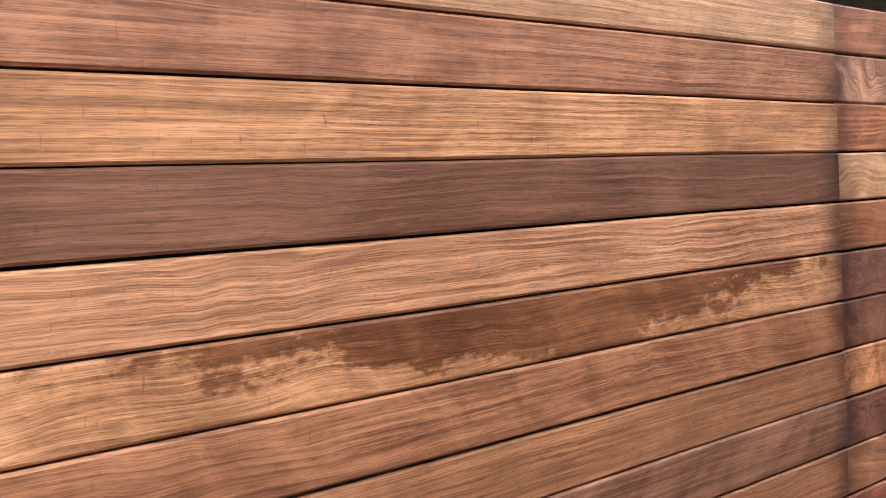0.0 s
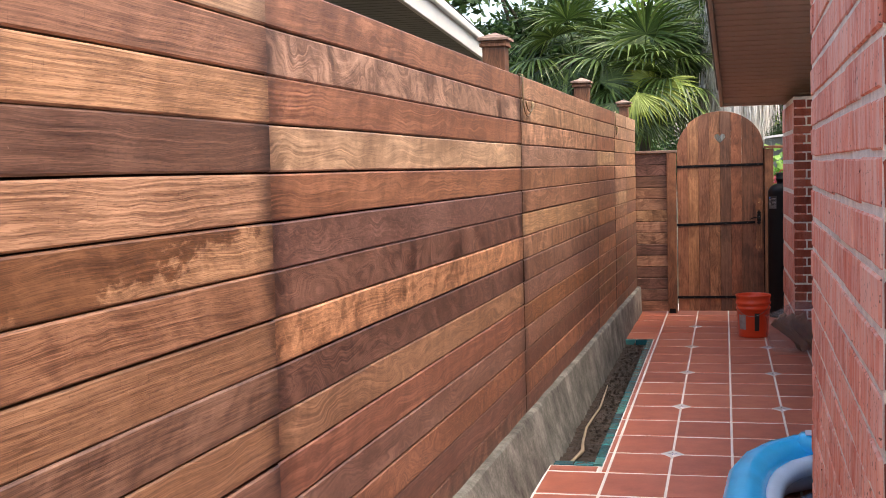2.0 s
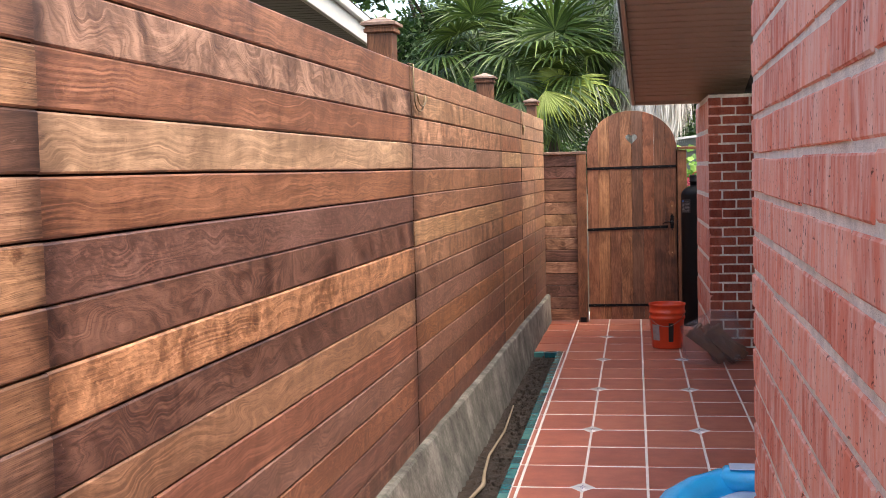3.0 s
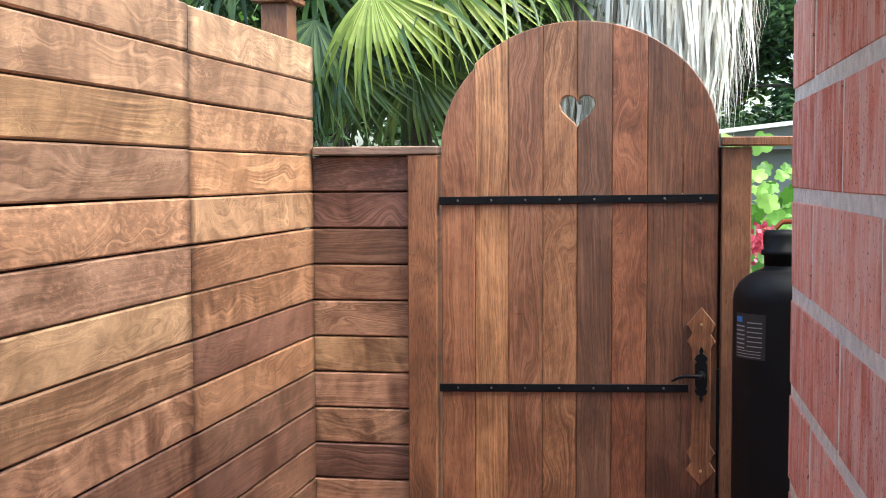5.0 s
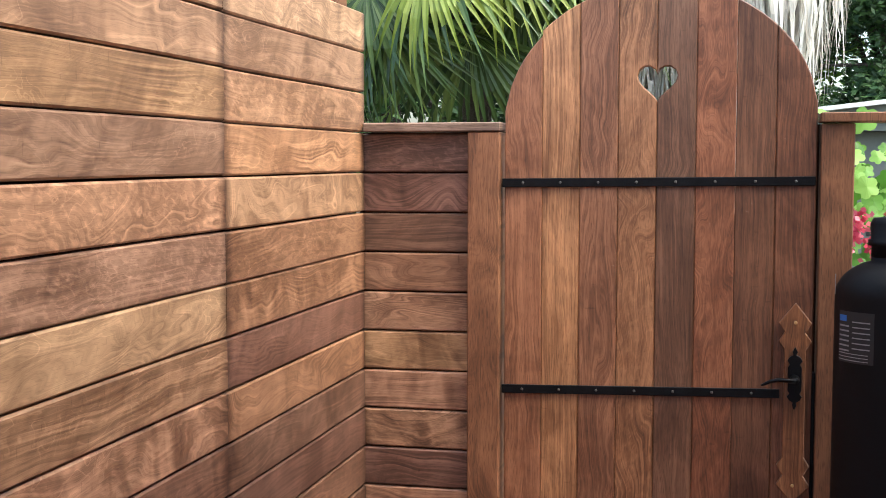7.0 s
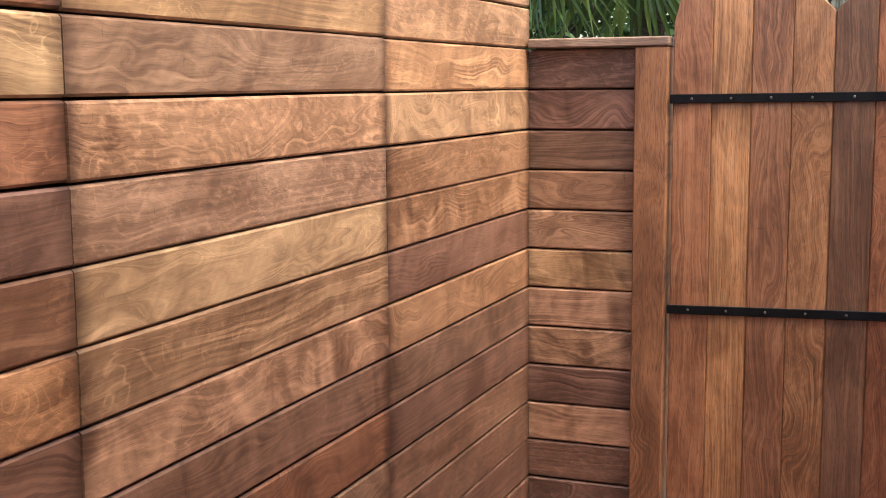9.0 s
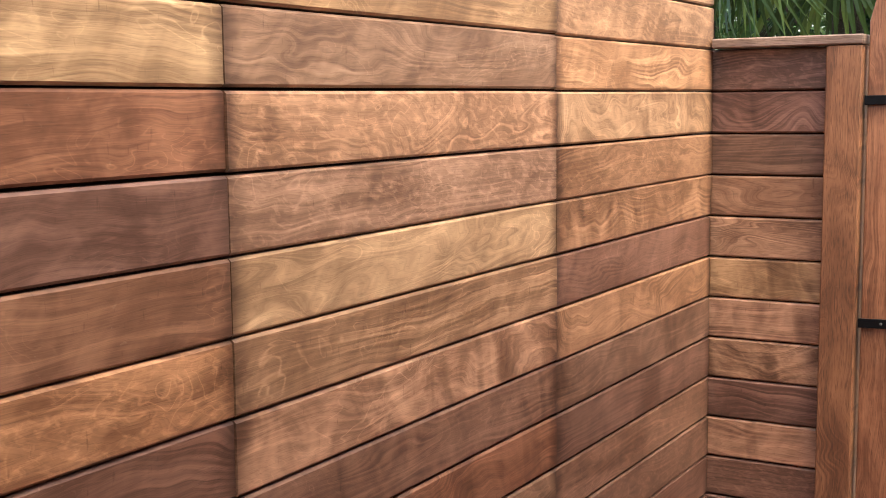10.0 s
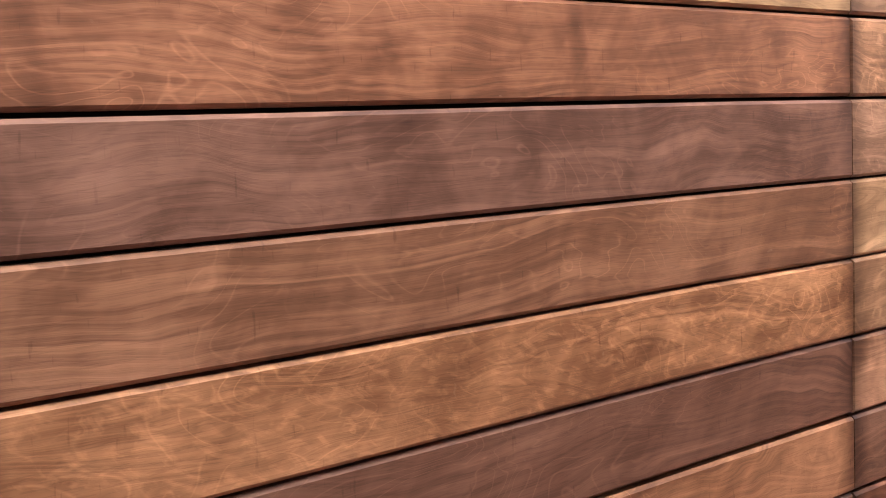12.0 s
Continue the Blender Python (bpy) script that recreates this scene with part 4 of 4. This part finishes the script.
# ---- planting beyond the gate ----
def fan_leaf(b, m, rng, r=0.62, n=26, spread=230, droop=0.35, wide=1.0):
    """One palm fan: folded leaflets round a hub, split at their tips and drooping there."""
    for k in range(n):
        a = radians(-spread / 2 + spread * k / (n - 1)) + rng.uniform(-0.02, 0.02)
        ln = r * (0.80 + 0.2 * math.cos(a * 0.8)) * rng.uniform(0.9, 1.05)
        dirv = Vector((math.sin(a), math.cos(a), 0))
        side = Vector((math.cos(a), -math.sin(a), 0))
        dr = droop * rng.uniform(0.6, 1.5)
        prev = None
        for j in range(6):
            s = j / 5
            w = wide * 0.5 * (0.040 * r / 0.62) * (0.25 + 1.5 * s if s < 0.5 else 2.0 * (1 - s) + 0.02)
            c = dirv * (ln * s) + Vector((0, 0, -dr * ln * s ** 3 + 0.02 * math.sin(3 * s)))
            row = [b.verts.new(m @ (c - side * w + Vector((0, 0, 0.35 * w)))), b.verts.new(m @ c), b.verts.new(m @ (c + side * w + Vector((0, 0, 0.35 * w))))]
            if prev:
                b.faces.new((prev[0], prev[1], row[1], row[0]))
                b.faces.new((prev[1], prev[2], row[2], row[1]))
            prev = row


def frond(palm, base, azim, elev, stem, r, rng, droop=0.35, face=0.0):
    """A stem out of the crown at azim and elev, in degrees, with its fan."""
    ca, sa = math.cos(radians(azim)), math.sin(radians(azim))
    out = Vector((ca * math.cos(radians(elev)), sa * math.cos(radians(elev)), math.sin(radians(elev))))
    end = Vector(base) + out * stem + Vector((0, 0, -0.12 * stem * math.cos(radians(elev))))
    mid = Vector(base) + out * stem * 0.5 + Vector((0, 0, 0.03))
    b = tube([base, mid, end], [0.012, 0.008, 0.006], 6)
    up = out.cross(Vector((0, 0, 1)).cross(out)).normalized() if abs(out.z) < 0.98 else Vector((ca, sa, 0))
    x = out.cross(up).normalized()
    rot = Matrix((x, out, up)).transposed().to_4x4()
    m = Matrix.Translation(end) @ rot @ pose(0, 0, 0, rng.uniform(-25, 5) + face, rng.uniform(-25, 25), 0)
    fan_leaf(b, m, rng, r, 26, rng.uniform(200, 260), droop)
    part("frond", b, PALM, palm)


def build_fan_palm(x, y, z, count, seed, label, r=0.6, stem=0.5):
    rng = random.Random(seed)
    p = thing("fan_palm", x, y, FLOOR - 0.06, label, "palm", "palms behind the gate")
    crown = z - (FLOOR - 0.06)
    part("trunk", tube([(0, 0, 0), (0.02, 0, crown * 0.5), (0, 0.02, crown)], [0.075, 0.06, 0.07], 12), BARK, p)
    b = bmesh.new()
    for k in range(700):
        a, zz = rng.uniform(0, 6.28), crown + 0.05 - rng.uniform(0.0, 0.45)
        c = Vector((0.09 * math.cos(a), 0.09 * math.sin(a), zz))
        e = c + Vector((rng.uniform(-0.16, 0.16), rng.uniform(-0.16, 0.16), rng.uniform(-0.15, 0.05)))
        w = Vector((rng.uniform(-1, 1), rng.uniform(-1, 1), 0)) * 0.006
        b.faces.new([b.verts.new(q) for q in (c - w, c + w, e)])
    part("fibre", b, BARK, p, "dark brown crown fibre")
    for k in range(count):
        azim = 137.5 * k + rng.uniform(-15, 15)
        elev = 75 - 120 * (k + 0.5) / count + rng.uniform(-8, 8)
        frond(p, (0, 0, crown), azim, elev, stem * rng.uniform(0.8, 1.2), r * rng.uniform(0.85, 1.1), rng, 0.25 + 0.35 * rng.random())
    return p


build_fan_palm(-0.05, 1.75, 2.42, 30, 21, "green fan palm with spreading and drooping fronds", 0.62, 0.5)


def hanging_fan(palm, p, lean, tilt, r, seed):
    """A fan that hangs in front of the crown: lean turns it in its own plane, tilt towards the gate."""
    rng = random.Random(seed)
    p = Vector(p) - palm.matrix_basis.translation
    m = Matrix.Translation(p) @ pose(0, 0, 0, 90 + tilt, 0, 0) @ pose(0, 0, 0, 0, 0, lean)
    b = tube([p, p + Vector((0.03, 0.25, 0.16)), Vector((0, 0, 2.5))], [0.006, 0.008, 0.012], 6)
    fan_leaf(b, m, rng, r, 19, rng.uniform(100, 130), 0.25, 1.0)
    part("frond", b, PALM_LIT if seed in (1, 3, 5) else PALM, palm)


front_palm = [o for o in scene.objects if o.name == "fan_palm"][0]
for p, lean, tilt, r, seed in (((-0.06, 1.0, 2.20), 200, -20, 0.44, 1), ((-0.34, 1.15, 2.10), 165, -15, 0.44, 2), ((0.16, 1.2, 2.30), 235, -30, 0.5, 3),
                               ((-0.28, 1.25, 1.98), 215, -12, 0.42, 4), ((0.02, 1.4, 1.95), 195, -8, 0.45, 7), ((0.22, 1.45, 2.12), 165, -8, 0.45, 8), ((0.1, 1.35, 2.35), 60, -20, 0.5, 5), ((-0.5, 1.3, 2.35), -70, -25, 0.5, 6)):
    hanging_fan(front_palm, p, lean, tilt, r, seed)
build_fan_palm(-0.95, 2.6, 2.75, 22, 33, "green fan palm with stiff upright fronds", 0.62, 0.5)
build_fan_palm(0.65, 3.0, 2.95, 20, 45, "green fan palm behind the thatched palm", 0.6, 0.5)


def build_thatched_palm(x, y):
    rng = random.Random(77)
    p = thing("thatched_palm", x, y, FLOOR - 0.06, "palm trunk hung with a skirt of dry grey fronds", "palm", "palms behind the gate")
    part("trunk", tube([(0, 0, 0), (0.01, 0.0, 2.0), (0.0, 0.02, 4.2)], [0.13, 0.11, 0.12], 14), BARK, p)
    b = bmesh.new()
    for k in range(4600):
        a = rng.uniform(0, 2 * math.pi)
        z = 1.95 + 2.15 * rng.random() ** 1.7
        rr = 0.13 + 0.31 * min(1.0, (z - 1.9) / 0.4) * rng.random() ** 0.6
        if math.cos(a) < 0.1:
            z -= 0.3
        ln = rng.uniform(0.25, 0.6)
        c = Vector((rr * math.cos(a), rr * math.sin(a), z + 0.15))
        e = c + Vector((rng.uniform(-0.06, 0.06), rng.uniform(-0.06, 0.06), -ln))
        w = Vector((-math.sin(a), math.cos(a), 0)) * rng.uniform(0.004, 0.011)
        mid = (c + e) / 2 + Vector((math.cos(a), math.sin(a), 0)) * rng.uniform(0.0, 0.05)
        q = [b.verts.new(v) for v in (c - w, c + w, mid + w * 0.9, e, mid - w * 0.9)]
        b.faces.new((q[0], q[1], q[2], q[4]))
        b.faces.new((q[4], q[2], q[3]))
    for k in range(900):
        c = Vector((rng.uniform(-0.47, -0.18), rng.uniform(-0.22, 0.25), rng.uniform(1.95, 2.65)))
        e = c + Vector((rng.uniform(-0.06, 0.06), rng.uniform(-0.05, 0.05), -rng.uniform(0.25, 0.5)))
        a = rng.uniform(0, 3.1)
        w = Vector((math.cos(a), math.sin(a), 0)) * rng.uniform(0.004, 0.011)
        b.faces.new([b.verts.new(v) for v in (c - w, c + w, e)])
    part("dry_skirt", b, THATCH, p, "skirt of dry grey hanging leaves")
    for k in range(10):
        frond(p, (0, 0, 4.25), 36 * k, rng.uniform(-10, 60), 0.6, 0.6, rng)


build_thatched_palm(1.06, 2.0)


def build_tree(x, y, height, spread, leaves, mat, seed, label, leaf=0.09):
    """A trunk with limbs and a crown of many small leaves in uneven clumps."""
    rng = random.Random(seed)
    t = thing("tree", x, y, FLOOR - 0.06, label, "tree", "trees in the distance")
    b = tube([(0, 0, 0), (0.1, 0, height * 0.3), (0, 0.1, height * 0.6)], [0.16, 0.12, 0.07], 10)
    tips = []
    for k in range(16):
        a = rng.uniform(0, 6.28)
        s = Vector((0.05, 0.05, height * rng.uniform(0.25, 0.6)))
        e = Vector((spread * rng.uniform(0.3, 0.9) * math.cos(a), spread * rng.uniform(0.3, 0.9) * math.sin(a), height * rng.uniform(0.35, 0.98)))
        tube([s, (s + e) / 2 + Vector((0, 0, 0.15)), e], [0.05, 0.03, 0.012], 6, b)
        tips += [e, (s + e) / 2]
    part("trunk", b, BARK, t)
    verts, faces = [], []
    clumps = []
    for k in range(70):
        c = rng.choice(tips) + Vector((rng.gauss(0, 0.35), rng.gauss(0, 0.35), rng.gauss(0, 0.35))) * spread * 0.4
        clumps.append((c, rng.uniform(0.25, 0.6) * spread * 0.35))
    for k in range(leaves):
        c, r = rng.choice(clumps)
        p = c + Vector((rng.gauss(0, 1), rng.gauss(0, 1), rng.gauss(0, 0.8))) * r * 0.6
        u = Vector((rng.gauss(0, 1), rng.gauss(0, 1), rng.gauss(0, 0.5))).normalized()
        w = u.cross(Vector((rng.gauss(0, 1), rng.gauss(0, 1), rng.gauss(0, 1)))).normalized()
        sz = leaf * rng.uniform(0.6, 1.3)
        i = len(verts)
        verts += [p - u * sz, p + w * sz * 0.4, p + u * sz, p - w * sz * 0.4]
        faces.append((i, i + 1, i + 2, i + 3))
    me = bpy.data.meshes.new("crown")
    me.from_pydata([tuple(v) for v in verts], [], faces)
    part("crown", me, mat, t)


build_tree(-2.6, 9.0, 6.0, 2.2, 16000, TREE, 1, "dark green leafy tree behind the palms")
build_tree(0.2, 10.5, 6.5, 2.4, 16000, TREE_LIGHT, 2, "light green leafy tree behind the palms")
build_tree(2.6, 10.0, 6.5, 2.4, 60000, TREE, 3, "dark green leafy tree behind the shed", 0.05)
build_tree(1.0, 7.5, 3.6, 1.7, 34000, TREE, 4, "dense dark green shrub tree behind the gate", 0.05)
build_tree(-0.6, 5.0, 2.6, 1.2, 12000, TREE, 6, "dense dark green shrub behind the side fence", 0.06)
build_tree(2.9, 7.6, 4.2, 1.6, 48000, TREE, 8, "dark green leafy tree close behind the shed", 0.04)
build_tree(4.6, 8.0, 5.0, 2.2, 16000, TREE, 5, "dark green leafy tree beside the shed")
build_tree(-5.2, 7.0, 6.0, 2.4, 12000, TREE_LIGHT, 7, "light green leafy tree beyond the fence")


def build_shed():
    t = thing("shed", 2.6, 5.2, FLOOR - 0.06, "grey painted shed with a white low-pitched roof", "shed")
    part("wall", box(-1.15, 1.6, -0.6, 1.2, 0.0, 1.80, 0.004), SHED_GREY, t)
    part("fascia", prism([(-1.28, 1.80), (1.75, 2.14), (1.75, 2.23), (-1.28, 1.89)], -0.78, -0.74), SHED_GREY, t)
    part("eave_boards", prism([(-1.26, 1.801), (1.74, 1.801), (1.74, 2.13)], -0.735, 1.3), SHED_GREY, t)
    part("roof", prism([(-1.30, 1.892), (1.77, 2.232), (1.77, 2.26), (-1.30, 1.92)], -0.85, 1.4), SHED_WHITE, t, "white coated roof sheet")
    part("window", box(-0.75, -0.25, -0.612, -0.601, 1.15, 1.5, 0.003), BLACK_INK, t, "dark window")


build_shed()


def build_vine(x, y):
    rng = random.Random(15)
    t = thing("flowering_vine", x, y, FLOOR - 0.06, "bright green large-leaved vine with pink flower clusters", "vine")
    def leaf(b, p, sz):
        n = Vector((rng.gauss(0, 0.4), -1 + rng.gauss(0, 0.4), rng.gauss(0.5, 0.4))).normalized()
        u = n.cross(Vector((rng.gauss(0, 0.4), 0, 1))).normalized()
        w = n.cross(u)
        c = b.verts.new(p)
        ring = []
        for k in range(20):
            a = 2 * math.pi * k / 20
            r = sz * (0.70 + 0.30 * abs(math.cos(2.5 * a)) ** 0.8)
            ring.append(b.verts.new(p + (u * math.cos(a) + w * math.sin(a)) * r - n * 0.25 * r * math.cos(a) ** 2))
        for k in range(20):
            b.faces.new((c, ring[k], ring[(k + 1) % 20]))
    b = bmesh.new()
    for k in range(9):
        a = rng.uniform(-0.35, 0.5)
        tube([(a * 0.3, 0, 0), (a, rng.uniform(-0.1, 0.1), 0.9), (a * 1.2, rng.uniform(-0.1, 0.1), rng.uniform(1.2, 1.75))], [0.012, 0.008, 0.004], 6, b)
    part("stems", b, BARK, t)
    b = bmesh.new()
    for k in range(1500):
        leaf(b, Vector((rng.uniform(-0.30, 0.75), rng.uniform(-0.15, 0.45), rng.uniform(0.35, 1.66))), rng.uniform(0.016, 0.042))
    part("leaves", b, VINE, t)
    b = bmesh.new()
    leaf(b, Vector((-0.30, -0.55, 1.735)), 0.05)
    leaf(b, Vector((-0.22, -0.55, 1.73)), 0.045)
    part("leaf_tip", b, VINE, t)
    for cx, cz in ((-0.20, 1.43), (-0.14, 1.36), (-0.22, 1.38), (0.12, 1.34), (0.25, 1.5), (-0.1, 1.27)):
        b = bmesh.new()
        for k in range(60):
            p = Vector((cx + rng.gauss(0, 0.018), -0.27 + rng.gauss(0, 0.018), cz + rng.gauss(0, 0.022)))
            u = Vector((rng.gauss(0, 1), rng.gauss(0, 1), rng.gauss(0, 1))).normalized()
            w = u.cross(Vector((rng.gauss(0, 1), 1, 0))).normalized()
            b.faces.new([b.verts.new(p + q * 0.011) for q in (-u, w * 0.8, u, -w * 0.8)])
        part("blossom", b, PETAL, t, "pink flower cluster")


build_vine(1.62, 0.75)

# ---- paving tiles and bricks, last ----
def build_tiles():
    rng = random.Random(6)
    meshes = {}
    turn = math.degrees(math.atan(-SKEW))
    def put(x0, x1, y0, y1):
        key = (round(x1 - x0, 3), round(y1 - y0, 3))
        if key not in meshes:
            w, d = (x1 - x0) / 2 - 0.0065, (y1 - y0) / 2 - 0.016
            meshes[key] = finish(box(-w, w, -d, d, -0.012, 0.0, 0.002), "paving_tile")
        yc = (y0 + y1) / 2
        part("paving_tile", meshes[key], TILE, floor, m=pose((x0 + x1) / 2 + SKEW * (yc + 1.0), yc, FLOOR + rng.uniform(-0.0012, 0.0008), rng.uniform(-0.15, 0.15), rng.uniform(-0.15, 0.15), turn))
    ys = [ROW0 + ROW * k for k in range(-22, 13)]
    for y0, y1 in zip(ys, ys[1:]):
        for x0, x1 in zip(COLS, COLS[1:]):
            put(x0, x1, y0, y1)
        if y0 > PLANT[2] - 0.2 and y1 < PLANT[3] + 0.3:
            put(0.287, COLS[0] - 0.002, y0, y1)
        else:
            put(0.02, COLS[0] - 0.002, y0, y1)
        if y0 < PLANT[2] < y1:
            put(0.02, COLS[0] - 0.05, y0, PLANT[2] - 0.005)
        if WALL_N < y0 < PIER_S - 0.3 or y1 < WALL_S:
            put(COLS[-1], COLS[-1] + 0.305, y0, y1)
            put(COLS[-1] + 0.305, COLS[-1] + 0.61, y0, y1)


build_tiles()
brick_wall("wall_west", (WALL_X, WALL_N, 0), -90, WALL_N - WALL_S, FLOOR + 0.002, 1.965, ((0.0, 9.0),), "weathered red brick house wall with pale mortar joints", 0.0725, 0.252, 0.0115)
brick_wall("wall_south", (WALL_X + 0.004, WALL_S - 0.004, 0), 0, 2.9, FLOOR + 0.002, 1.965, ((0.0, 0.66),), "red brick end wall with shade put into its colour", mat=BRICK_SHADED, stagger=1)
brick_wall("wall_pier", (PIER_X, PIER_N, 0), -88.6, PIER_N - PIER_S, FLOOR, 1.93, ((0.0, 9.0),), "weathered red block pier with thick pale mortar", 0.253, 0.82, 0.036)
brick_wall("wall_pier_end", (PIER_X + 0.041, PIER_S - 0.004, 0), 0, 1.0, FLOOR, 1.93, ((0.0, 9.0),), "red brick pier end with shade put into its colour", mat=BRICK_SHADED)
for name, x0, x1, y0, y1, z1 in (("wall_north", PIER_X + 0.105, 4.0, PIER_N - 0.1, PIER_N - 0.002, 1.93), ("wall_east", 3.9, 4.0, WALL_S + 0.1, PIER_N - 0.103, 1.96),
                                 ("wall_recess", 2.55, 2.65, WALL_N - 0.1, PIER_S + 0.2, 2.0), ("wall_return", WALL_X + 0.101, 2.548, WALL_N - 0.1, WALL_N - 0.002, 1.96)):
    tagged(part(name, box(x0, x1, y0, y1, FLOOR, z1), STUCCO), "plain rendered house wall", "wall", kind="structure")
# unseen roof, added to cut low eastern sky off the fence
tagged(part("roof_house", box(1.85, 4.3, -4.93, PIER_N, 2.03, 2.10), ROOFING), "low dark shingle house roof added to shade the fence", "roof", kind="structure")
# a second light blocker out of view, for the southern fence panels
tagged(part("roof_recess", box(1.65, 4.3, WALL_N + 0.09, -4.95, 2.42, 2.50), ROOFING), "dark shingle roof added to shade the lower fence boards", "roof", kind="structure")
